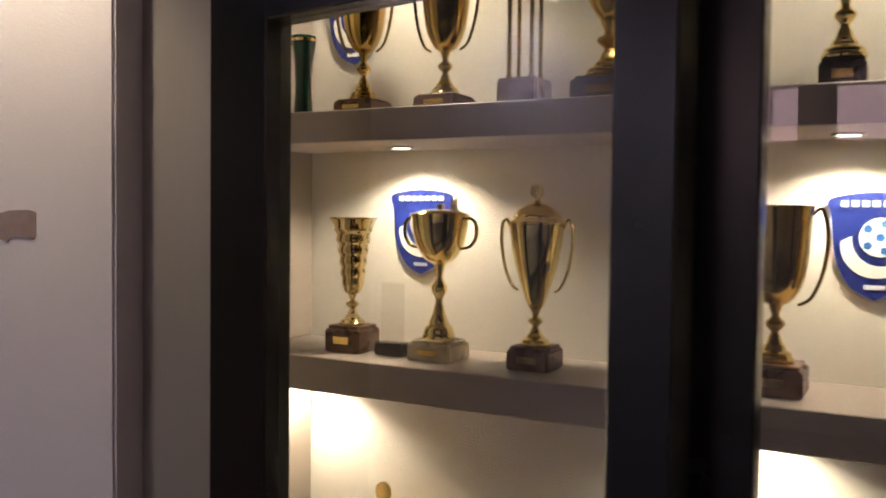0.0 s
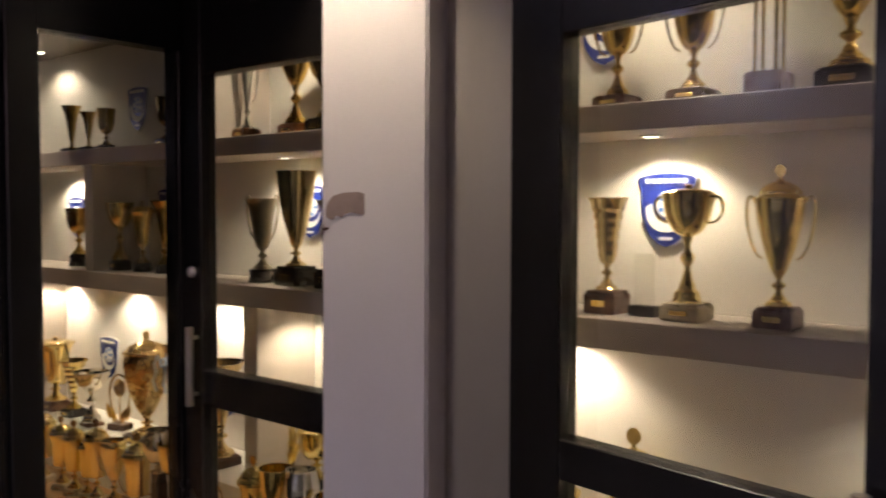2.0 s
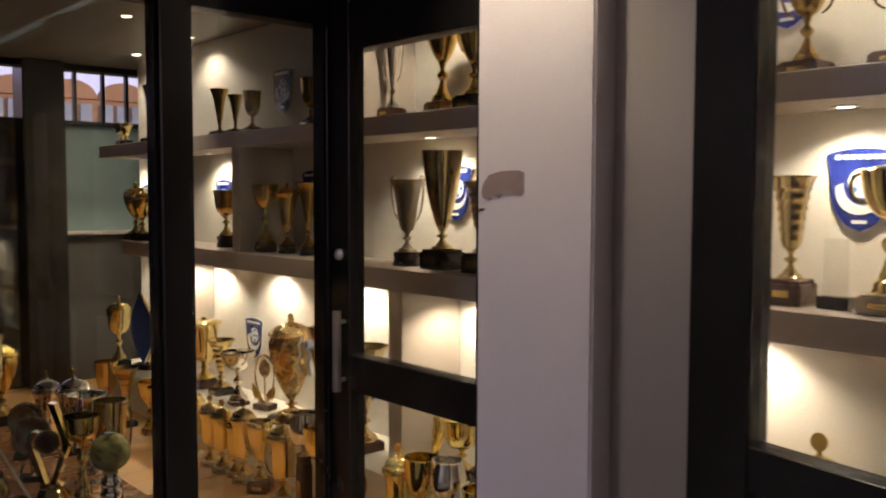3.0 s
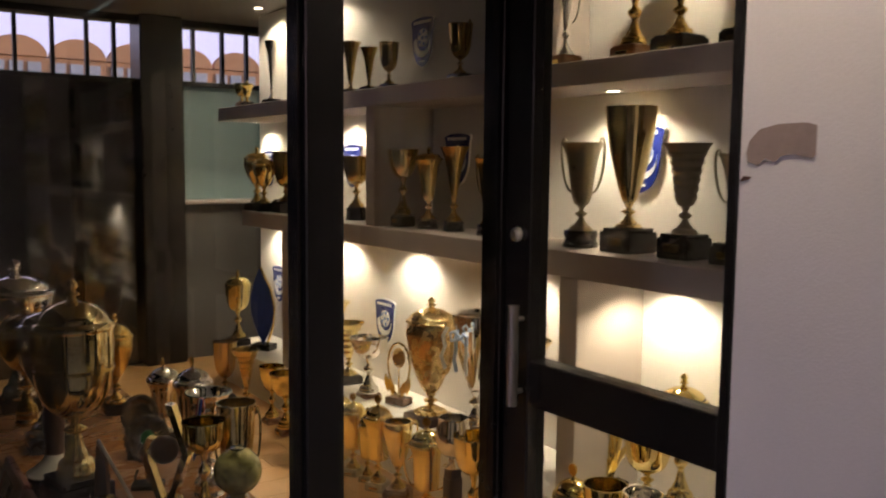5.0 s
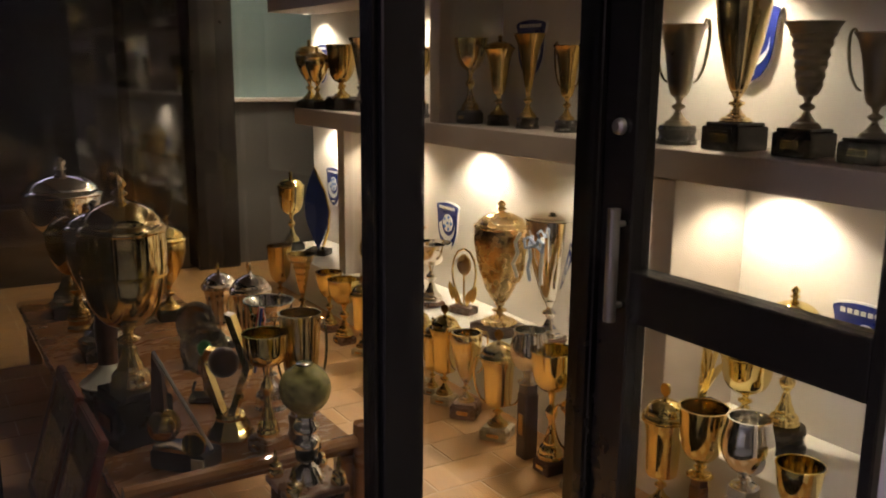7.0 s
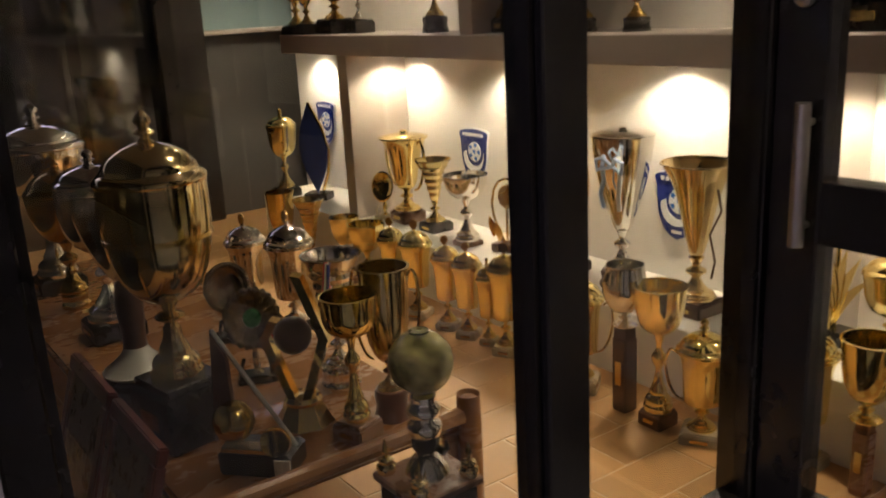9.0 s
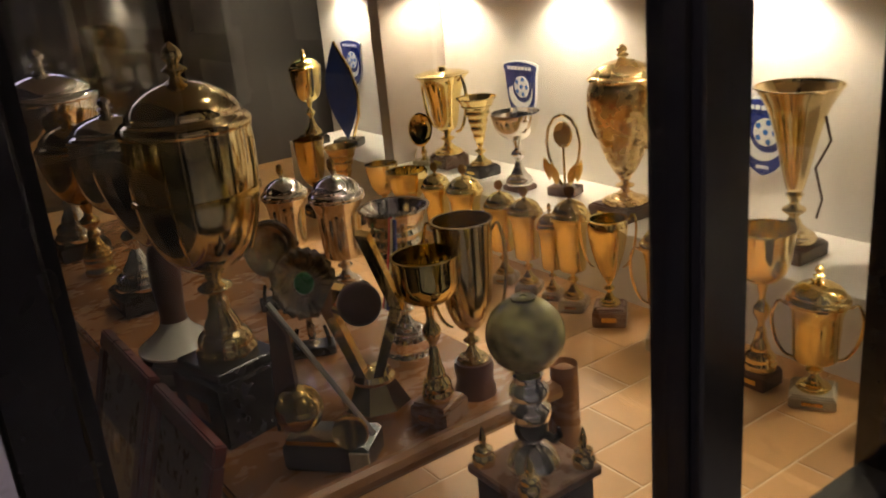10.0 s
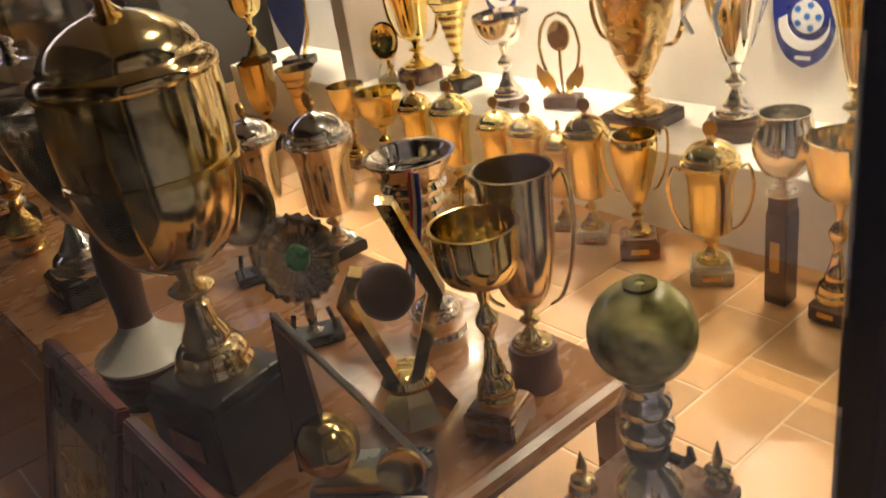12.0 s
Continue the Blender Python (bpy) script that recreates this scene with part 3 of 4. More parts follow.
trophy(-5.80, 2.16, S, 0.36, 0.07, "bright gold lidded cup, at the shelf end", "urn", "gold", "marble", 0.14, 0.7, lid=0.2, stem=0.4)
# upper shelf
S = 1.766
trophy(-1.21, 2.25, S, 0.42, 0.068, "gold two-handled cup on the upper shelf, brown block", "goblet", "deep", "brown", 0.10, 0.9, stem=0.34, ears="low")
trophy(-0.95, 2.25, S, 0.42, 0.070, "gold two-handled cup on the upper shelf, dark block", "goblet", "deep", "brown", 0.10, 0.9, stem=0.30, ears="low")
trophy(-0.50, 2.25, S, 0.50, 0.105, "large dark gold cup on a black block, on the upper shelf", "urn", "deep", "marble", 0.12, 0.7, stem=0.3)
trophy(0.02, 2.25, S, 0.34, 0.085, "gold lyre-handled bowl on a conical foot", "bowl", "gold", "marble", 0.2, 0.55, stem=0.5, ears="ear")
trophy(0.42, 2.25, S, 0.40, 0.085, "gold two-handled cup on the upper shelf, dark block", "urn", "gold", "marble", 0.14, 0.7, ears="ear")
trophy(-3.16, 2.25, S, 0.42, 0.062, "tall slim silver vase on the upper shelf", "vase", "silver", "wood", 0.12, 0.8, ears="low")
trophy(-2.82, 2.26, S, 0.44, 0.085, "dark gold cup on a red wooden block", "urn", "deep", "wood", 0.12, 0.7, stem=0.42)
trophy(-2.62, 2.26, S, 0.46, 0.085, "dark gold two-handled cup on a black block", "urn", "deep", "marble", 0.14, 0.8, ears="ear")
trophy(-2.36, 2.26, S, 0.40, 0.075, "gold cup on a dark block, on the upper shelf", "goblet", "gold", "marble", 0.14, 0.8)
trophy(-4.86, 2.26, S, 0.28, 0.055, "dark flared beaker on the upper shelf", "vase", "deep", "marble", 0.12, 0.9, stem=0.12)
trophy(-4.66, 2.26, S, 0.23, 0.045, "small dark flared beaker on the upper shelf", "vase", "deep", "marble", 0.15, 0.9, stem=0.15)
trophy(-4.46, 2.26, S, 0.235, 0.05, "small dark goblet on a black block, on the upper shelf", "goblet", "deep", "marble", 0.15, 0.8)
trophy(-3.85, 2.26, S, 0.25, 0.055, "small dark cup on a black block, on the upper shelf", "goblet", "deep", "marble", 0.15, 0.8, ears="ear")
trophy(-6.30, 2.22, S, 0.16, 0.05, "small gold cup, at the upper shelf end", "goblet", "gold", "wood", 0.25, 0.7, ears="ring")
trophy(-6.16, 2.20, S, 0.17, 0.045, "small gold figure cup, at the upper shelf end", "flare", "gold", "marble", 0.2, 0.8, lid=0.2)
trophy(-5.90, 2.26, S, 0.40, 0.045, "tall white metal flute, at the upper shelf end", "vase", "silver", "marble", 0.10, 1.1, stem=0.25)
# low plinth along the back wall
S = 0.196
trophy(-5.11, 2.26, S, 0.45, 0.118, "large gold two-handled cup with a flat lid", "flare", "gold", "brown", 0.14, 0.55, stem=0.28, lid=0.08, ears="low")
trophy(-4.86, 2.25, S, 0.335, 0.085, "gold ribbed cup with a wide rim on a black block", "vase", "gold", "marble", 0.14, 0.7, ribs=6, stem=0.3)
trophy(-4.55, 2.20, S, 0.31, 0.098, "silver wide shallow bowl on a slim stem", "bowl", "silver", "brown", 0.08, 0.5, stem=0.62)
trophy(-4.00, 2.22, S, 0.59, 0.118, "tall bronze relief urn with small handles and lid", "urn", "bronze", "dark", 0.08, 0.8, stem=0.2, lid=0.20, ears="ring", foot=0.68)
trophy(-3.70, 2.26, S, 0.58, 0.110, "tall silver cup with a blue ribbon on a dark drum", "cone", "silver", "dark", 0.10, 0.75, "drum", stem=0.30, lid=0.05)
trophy(-3.34, 2.22, S, 0.50, 0.120, "tall gold flared vase tied with cords", "vase", "pale", "dark", 0.10, 0.6, stem=0.3)
trophy(-2.73, 2.30, S, 0.34, 0.085, "gold lidded cup on the low plinth", "goblet", "gold", "marble", 0.12, 0.7, lid=0.28, stem=0.4)
trophy(-2.565, 2.28, S, 0.515, 0.084, "gold lidded goblet with a ribbed stem on a dark drum", "bowl", "gold", "marble", 0.15, 0.85, "drum", stem=0.60, lid=0.20)
trophy(-1.16, 2.30, S, 0.52, 0.085, "gold cup with a disc finial, seen behind the door rail", "urn", "gold", "marble", 0.12, 0.75, lid=0.3, finial="disc", stem=0.3)
trophy(-1.42, 2.24, S, 0.34, 0.08, "gold lidded cup on the low plinth", "bucket", "gold", "marble", 0.12, 0.7, lid=0.22)
trophy(-0.75, 2.24, S, 0.36, 0.08, "gold two-handled cup on the low plinth", "urn", "gold", "marble", 0.12, 0.7, ears="ear")
trophy(-0.40, 2.24, S, 0.38, 0.08, "gold lidded cup on the low plinth", "bucket", "gold", "marble", 0.12, 0.7, lid=0.22)
trophy(-6.16, 2.12, S, 0.50, 0.085, "gold lidded cup on a tall silver stem and foot", "goblet", "gold", "marble", 0.10, 0.75, stem=0.5, lid=0.2)
# tiled floor in front of the plinth
S = FZ
BUCKET = "gold straight-sided cup with domed lid, on the tiles"
trophy(-3.780, 1.905, S, 0.350, 0.063, "gold urn cup on a brown block, on the tiles", "urn", "gold", "brown", 0.18, 0.85, stem=0.28, ears="ear", rz=40)
trophy(-3.540, 1.894, S, 0.428, 0.073, "gold lidded cup with one big handle on a grey block", "bucket", "gold", "stone", 0.12, 0.75, lid=0.26, finial="disc", stem=0.3, ears="low", rz=35)
trophy(-3.205, 1.884, S, 0.444, 0.079, "gold cup on a black and gold column", "goblet", "gold", "dark", 0.12, 0.55, stem=0.62)
trophy(-3.059, 1.905, S, 0.376, 0.077, BUCKET, "bucket", "gold", "stone", 0.1, 0.75, lid=0.26, stem=0.32, ears="low", rz=30)
trophy(-2.780, 1.990, S, 0.440, 0.070, BUCKET, "bucket", "gold", "stone", 0.1, 0.7, lid=0.26, stem=0.32, finial="disc")
for x, y, h, r in ((-3.947, 1.905, 0.428, 0.065), (-4.062, 1.915, 0.345, 0.046), (-4.177, 1.905, 0.386, 0.061), (-4.313, 1.905, 0.386, 0.061), (-4.511, 1.894, 0.418, 0.071), (-4.699, 1.894, 0.397, 0.061)):
    trophy(x, y, S, h, r, BUCKET, "bucket", "gold", "stone", 0.09, 0.7, lid=0.25, stem=0.34, finial="disc" if h > 0.36 else "drop", rz=30)
trophy(-4.908, 1.894, S, 0.334, 0.084, "gold leaf-patterned bowl on a stem, on the tiles", "bowl", "gold", "brown", 0.12, 0.55, stem=0.55, wave=8, depth=0.05)
trophy(-5.138, 1.915, S, 0.324, 0.071, "gold round bowl on a stem, on the tiles", "bowl", "gold", "brown", 0.12, 0.6, stem=0.5)
trophy(-5.409, 1.873, S, 0.376, 0.078, "gold ribbed beaker on a dark block, on the tiles", "vase", "deep", "marble", 0.12, 0.7, ribs=6)
trophy(-5.691, 1.853, S, 0.376, 0.073, "old gold cup on a dark block, on the tiles", "goblet", "deep", "marble", 0.15, 0.7)
trophy(-3.341, 1.884, S, 0.480, 0.071, "silver ball bowl on a dark tapered column", "ball", "silver", "dark", 0.60, 0.40, stem=0.2)
trophy(-2.610, 1.970, S, 0.425, 0.072, "wide gold cup on a dark red stem, on the tiles", "goblet", "gold", "wood", 0.5, 0.3, stem=0.2)
trophy(-2.450, 1.970, S, 0.450, 0.074, "silver ball bowl on a tall pale block, on the tiles", "ball", "silver", "stone", 0.55, 0.5, stem=0.2)
trophy(-2.280, 1.970, S, 0.380, 0.062, "small gold bowl on a dark block, on the tiles", "bowl", "gold", "marble", 0.5, 0.6, stem=0.3)
# low table in front
S = 0.251
urn = trophy(-3.535, 0.556, S, 0.783, 0.122, "very large gold lidded cup on a black cube", "amphora", "pale", "marble", 0.205, 0.70, stem=0.392, lid=0.205, foot=0.50, fk=0.66, rz=12, wave=20, depth=0.007)
part("bead_band", lathe_bm([(0.1145, 0.496), (0.1225, 0.499), (0.1225, 0.509), (0.1145, 0.512)], 60, False, 40, 0.008), DEEP, urn, "beaded gold band")
for k in range(4):
    a = radians(35 + 90 * k)
    part("seam", tube_bm([(q * 0.121 * math.cos(a), q * 0.121 * math.sin(a), v) for q, v in ((0.72, 0.386), (0.90, 0.441), (0.985, 0.506), (1.005, 0.569), (0.995, 0.605))], 0.004, 6), DEEP, urn)
trophy(-3.242, 0.867, S, 0.352, 0.064, "small brass bowl cup on a square wooden base", "tub", "gold", "wood", 0.14, 0.68, stem=0.68, foot=0.5, rz=20, fk=0.5)
trophy(-3.278, 0.987, S, 0.385, 0.061, "tall gold beaker with one handle on a dark wooden drum", "goblet", "pale", "dark", 0.20, 0.72, "drum", stem=0.22, ears="low", rz=40)
trophy(-3.529, 0.985, S, 0.365, 0.078, "silver ribbed cup with a wide rim and tricolour ribbon", "flare", "silver", "metal", 0.16, 0.70, "drum", stem=0.3, ribs=8)
trophy(-4.25, 1.05, S, 0.340, 0.068, "silver gilt lidded cup on the low table", "bucket", "silver", "marble", 0.08, 0.6, stem=0.3, lid=0.28, finial="disc")
trophy(-4.00, 1.09, S, 0.385, 0.076, "silver gilt lidded cup with disc finial, low table", "bucket", "silver", "marble", 0.08, 0.6, stem=0.3, lid=0.28, finial="disc")
cone = trophy(-3.85, 0.55, S, 0.56, 0.105, "large cup with dark stem and white conical foot", "urn", "silver", "marble", 0.13, 0.88, "drum", stem=0.50, foot=0.86, fk=0.28)
for piece in cone.children:
    if piece.name.startswith(("foot", "stem")):
        old = piece.data
        if piece.name.startswith("foot"):
            rows, mat = [(0.092, 0.073), (0.093, 0.079), (0.086, 0.083), (0.060, 0.104), (0.040, 0.124), (0.031, 0.141)], PEARL
        else:
            rows, mat = [(0.032, 0.141), (0.030, 0.17), (0.036, 0.25), (0.030, 0.31), (0.022, 0.325)], DARKWOOD
        piece.data = mesh_of(lathe_bm(smooth_profile(rows, 3), 32), old.name, mat)
        bpy.data.meshes.remove(old)
trophy(-4.38, 0.63, S, 0.60, 0.115, "large ornate silver cup with a ribbed conical foot", "amphora", "silver", "marble", 0.10, 0.72, stem=0.50, lid=0.18, foot=0.66, ribs=0)
trophy(-5.05, 0.62, S, 0.70, 0.165, "large silver covered bowl on a slim stem", "bowl", "silver", "marble", 0.08, 0.5, stem=0.62, lid=0.24, foot=0.45)
trophy(-4.78, 0.61, S, 0.55, 0.11, "red gold covered bowl on a gold foot", "bowl", "deep", "metal", 0.10, 0.45, "drum", stem=0.50, lid=0.26, foot=0.42)
trophy(-4.75, 0.98, S, 0.46, 0.08, "gold lidded cup on the low table", "urn", "deep", "marble", 0.10, 0.7, stem=0.36, lid=0.25)

# low wooden table
table = empty("low_table", pose(0, 0, 0), "low varnished wooden table crowded with trophies", "table")
part("tabletop", box_bm(-5.40, -3.165, 0.43, 1.12, 0.215, 0.250, 0.008, 2), WOOD, table)
for x in (-5.38, -3.225):
    for y in (0.46, 1.06):
        part("leg", box_bm(x, x + 0.055, y, y + 0.055, FZ, 0.215, 0.005), WOOD, table)

part("edge_rail", tube_bm([(-3.150, 0.44, 0.262), (-3.150, 1.10, 0.262)], 0.022, 10), WOOD, table, "rounded wooden edge rail")
part("corner_post", lathe_bm(smooth_profile([(0.03, FZ), (0.03, 0.285), (0.026, 0.30), (0.012, 0.31), (0.001, 0.312)], 3), 14), WOOD, table, at=pose(-3.150, 1.125, 0))

# ---- other awards ----


def shield(x, z_top, w=0.207, h=0.262, y=YB - 0.002):
    """A wall emblem: a blue shield with a pale rim, a ball, a crescent and two bars."""
    th = empty("shield_emblem", pose(x, y, z_top - h), "blue and white enamel shield emblem on the wall", "emblem", "wall shields")

    def outline(k):
        half = [(0.0, 0.0), (0.24, 0.10), (0.40, 0.30), (0.46, 0.55), (0.48, 0.78), (0.52, 0.93), (0.26, 0.985), (0.0, 1.0)]
        pts = smooth_profile(half, 3)
        pts = [(q * w * k, h / 2 + (v - 0.5) * h * k) for q, v in pts]
        return [(q, v) for q, v in pts] + [(-q, v) for q, v in pts[-2:0:-1]]

    part("rim", slab_bm(outline(1.0), 0.008), WHITE, th)
    part("field", slab_bm(outline(0.955), 0.012), BLUE, th)
    part("banner", slab_bm([(-w * 0.42, h * 0.82), (w * 0.42, h * 0.82), (w * 0.44, h * 0.93), (-w * 0.44, h * 0.93)], 0.0135), BLUE, th)
    for n in range(7):
        q = -w * 0.36 + n * w * 0.108
        part("bar", slab_bm([(q, h * 0.85), (q + w * 0.075, h * 0.85), (q + w * 0.075, h * 0.905), (q, h * 0.905)], 0.0155), WHITE, th)

    def disc(cx, cz, r, r2=0.0, dx=0.0, n=24):
        return [(cx + r * math.cos(2 * math.pi * k / n), cz + r * math.sin(2 * math.pi * k / n)) for k in range(n)]

    moon = [(w * 0.36 * math.cos(a), h * 0.50 + w * 0.36 * math.sin(a)) for a in (math.pi * (0.95 + 1.10 * k / 18) for k in range(19))]
    moon += [(w * 0.06 + w * 0.30 * math.cos(a), h * 0.56 + w * 0.30 * math.sin(a)) for a in (math.pi * (2.02 - 1.06 * k / 18) for k in range(19))]
    part("crescent", slab_bm(moon, 0.0145), WHITE, th)
    ball = part("ball", slab_bm(disc(w * 0.05, h * 0.58, w * 0.22), 0.016), WHITE, th)
    for k in range(6):
        a = 2 * math.pi * k / 5
        c, s = (0, 0) if k == 5 else (w * 0.16 * math.cos(a), w * 0.16 * math.sin(a))
        part("patch", slab_bm(disc(w * 0.05 + c, h * 0.58 + s, w * 0.052, n=5), 0.0172), BALLBLUE, ball)
    part("foot_bar", slab_bm([(-w * 0.11, h * 0.115), (w * 0.11, h * 0.115), (w * 0.11, h * 0.155), (-w * 0.11, h * 0.155)], 0.0145), WHITE, th)
    return th


for x, z in ((-1.125, 1.570), (0.085, 1.560), (-1.37, 2.205), (-2.93, 1.560), (-5.165, 1.520), (-6.36, 1.495), (-4.115, 1.560), (-4.43, 2.150), (-4.79, 0.662), (-6.21, 0.705), (-3.60, 0.605), (-2.44, 0.668)):
    shield(x, z)

# globe on a stacked column with four small flame finials
globe = empty("globe_trophy", pose(-2.95, 0.863, 0), "green onyx globe on a silver column and dark base", "trophy")
part("base", box_bm(-0.075, 0.075, -0.075, 0.075, FZ, 0.265, 0.006, 2), MARBLE, globe)
part("base_cap", box_bm(-0.085, 0.085, -0.085, 0.085, 0.265, 0.285, 0.004), BROWNM, globe)
part("column", lathe_bm(smooth_profile([(0.050, 0.285), (0.046, 0.30), (0.030, 0.325), (0.018, 0.335), (0.024, 0.345), (0.026, 0.37), (0.034, 0.38), (0.036, 0.40), (0.024, 0.412), (0.033, 0.422), (0.034, 0.437), (0.026, 0.45), (0.027, 0.465), (0.014, 0.472)], 3), 28), SILVER, globe)
part("globe", lathe_bm([(max(0.0005, 0.067 * math.sin(math.pi * k / 24)), 0.537 - 0.067 * math.cos(math.pi * k / 24)) for k in range(25)], 40), GREENSTONE, globe, "mottled green onyx ball")
part("collar", lathe_bm(smooth_profile([(0.0245, 0.342), (0.0285, 0.348), (0.030, 0.358), (0.0285, 0.368), (0.0245, 0.374)], 3), 24), MARBLE, globe, "black band round the column")
part("crescent", tube_bm([(0.028, 0.010, 0.352), (0.046, 0.012, 0.350), (0.056, 0.014, 0.362), (0.054, 0.014, 0.378)], 0.0075, 8, [1.0, 1.1, 0.9, 0.5]), MARBLE, globe, "small dark crescent")
part("cap", lathe_bm([(0.021, 0.600), (0.021, 0.605), (0.007, 0.606), (0.005, 0.603), (0.001, 0.603)], 20), GREENSTONE, globe)
for sx in (-1, 1):
    for sy in (-1, 1):
        fin = part("finial", lathe_bm(smooth_profile([(0.020, 0.285), (0.021, 0.30), (0.016, 0.308), (0.017, 0.316), (0.008, 0.322)], 3), 16), PALE, globe, "", pose(sx * 0.062, sy * 0.062, 0))
        part("flame", lathe_bm(smooth_profile([(0.004, 0.320), (0.0075, 0.332), (0.005, 0.346), (0.0007, 0.362)], 3), 8), DEEP, fin)

# angular gold award with a dark ball
star = empty("angular_award", pose(-3.38, 0.80, 0.251, 0, 0, 48), "bright gold angular award with a dark ball inside", "trophy")
part("base", lathe_bm([(0.075, 0), (0.075, 0.016), (0.070, 0.022), (0.048, 0.062), (0.046, 0.066)], 8), GOLD, star)
part("collar", lathe_bm([(0.044, 0.066), (0.046, 0.074), (0.040, 0.084), (0.020, 0.088)], 20), GOLD, star)
for s in (-1, 1):
    part("lower_bar", slab_bm([(s * 0.008, 0.086), (s * 0.028, 0.086), (s * 0.082, 0.235), (s * 0.060, 0.240)], 0.034), GOLD, star)
part("upper_bar", slab_bm([(0.060, 0.236), (0.084, 0.232), (0.030, 0.390), (0.006, 0.394)], 0.034), GOLD, star)
part("upper_bar", slab_bm([(-0.060, 0.240), (-0.082, 0.236), (-0.055, 0.285), (-0.035, 0.280)], 0.034), GOLD, star)
part("ball", lathe_bm([(max(0.0005, 0.045 * math.sin(math.pi * k / 16)), -0.045 * math.cos(math.pi * k / 16)) for k in range(17)], 28), DARKWOOD, star, "dark brown ball", pose(-0.004, -0.022, 0.245))

# clear triangular award with a gold football
tri = empty("triangle_award", pose(-3.265, 0.635, 0.251, 0, 0, 42), "clear triangular award with gold football and dark base", "trophy")
part("base", box_bm(-0.085, 0.085, -0.05, 0.05, 0, 0.055, 0.006, 2), MARBLE, tri)
part("plate", box_bm(0.05, 0.0865, -0.056, -0.051, 0.008, 0.048), STONE, tri)
part("panel", slab_bm([(-0.105, 0.06), (0.085, 0.058), (-0.085, 0.325)], 0.008), ACRYLIC, tri, "clear acrylic triangle")
part("edge", tube_bm([(0.085, -0.004, 0.060), (-0.085, -0.004, 0.325)], 0.0055, 6), STEEL, tri)
part("edge", tube_bm([(-0.105, -0.004, 0.060), (-0.085, -0.004, 0.325)], 0.004, 6), MARBLE, tri)
part("wing", slab_bm([(-0.10, 0.09), (-0.05, 0.13), (-0.055, 0.27), (-0.083, 0.315)], 0.016), DARKWOOD, tri)
part("football", lathe_bm([(max(0.0005, 0.046 * math.sin(math.pi * k / 16)), -0.046 * math.cos(math.pi * k / 16)) for k in range(17)], 26), DEEP, tri, "dull gold football", pose(-0.045, -0.03, 0.125))
medal = part("medal", lathe_bm([(0.001, -0.006), (0.032, -0.006), (0.034, 0), (0.032, 0.006), (0.026, 0.004), (0.001, 0.004)], 26), DEEP, tri, "small bronze medal", pose(0.055, -0.045, 0.088, 80, 0, 10))
part("ledge", box_bm(-0.075, 0.05, -0.05, -0.012, 0.055, 0.070, 0.003), DEEP, tri)


def plate_on_stand(x, y, z, r, tall, label, mat, rz=0.0, scallops=0, boss=None, wood=MARBLE):
    """A dish stood on edge in a small stand."""
    th = empty("display_plate", pose(x, y, z, 0, 0, rz), label, "plate")
    part("stand", box_bm(-r * 0.7, r * 0.7, -0.035, 0.03, 0, 0.022, 0.004), wood, th)
    part("stem", lathe_bm(smooth_profile([(0.018, 0.022), (0.008, 0.032), (0.012, tall * 0.22), (0.006, tall - 2 * r * 1.15 + 0.012)], 3), 12), mat, th)
    dish = part("dish", lathe_bm([(0.001, 0.004), (r * 0.55, 0.004), (r * 0.66, 0.008), (r * 0.9, 0.014), (r, 0.012), (r * 0.9, 0.006), (r * 0.6, -0.002), (0.001, -0.003)], 64, True, scallops, 0.045 if scallops else 0), mat, th, "", Matrix.Translation((0, 0, tall - r * 1.12)) @ Matrix.Rotation(radians(80), 4, "X") @ Matrix.Diagonal((1, 1.12, 1, 1)))
    if boss:
        part("boss", lathe_bm([(0.001, 0.012), (r * 0.27, 0.012), (r * 0.31, 0.006), (r * 0.31, 0.004)], 28), boss, dish, "green enamel oval badge")
    for s in (-1, 1):
        part("bracket", tube_bm([(s * r * 0.5, -0.02, 0.02), (s * r * 0.5, -0.028, 0.05), (s * r * 0.42, -0.012, 0.07)], 0.005, 6), wood, th)
    return th


GREENBADGE = material("green_badge", (0.02, 0.13, 0.04), 0.3, vary=0.4, scale=60, bump=0.2)
plate_on_stand(-3.72, 0.83, 0.251, 0.078, 0.268, "tarnished silver scalloped plate with green badge on a stand", TARNISH, 64, 24, GREENBADGE)
plate_on_stand(-4.06, 0.90, 0.251, 0.072, 0.25, "oval tarnished silver plate on a dark stand", TARNISH, 70)
plate_on_stand(-5.24, 2.21, 0.196, 0.068, 0.24, "gold round relief disc on a wooden stand", GOLD, 20, wood=STONE)


def leaf_outline(long, wide, bend):
    """A pointed leaf from the origin upward, in x and z."""
    n = 8
    up = [(bend * (k / n) ** 2 - wide * math.sin(math.pi * k / n) * 0.5, long * k / n) for k in range(n + 1)]
    down = [(bend * (k / n) ** 2 + wide * math.sin(math.pi * k / n) * 0.5, long * k / n) for k in range(n - 1, 0, -1)]
    return up + down


palm = empty("palm_award", pose(-2.90, 2.30, 0.196), "gold palm leaf award standing on the plinth", "trophy")
part("base", box_bm(-0.05, 0.05, -0.04, 0.04, 0, 0.045, 0.004), MARBLE, palm)
for long, bend in ((0.20, -0.11), (0.24, -0.06), (0.25, -0.02), (0.25, 0.03), (0.23, 0.07), (0.19, 0.12)):
    part("leaf", slab_bm(leaf_outline(long, 0.032, bend), 0.005), GOLD, palm, "", pose(0, -0.01 + bend * 0.1, 0.042))
part("stem", tube_bm([(0.0, 0, 0.045), (0.0, 0, 0.30)], 0.007, 10), GOLD, palm)
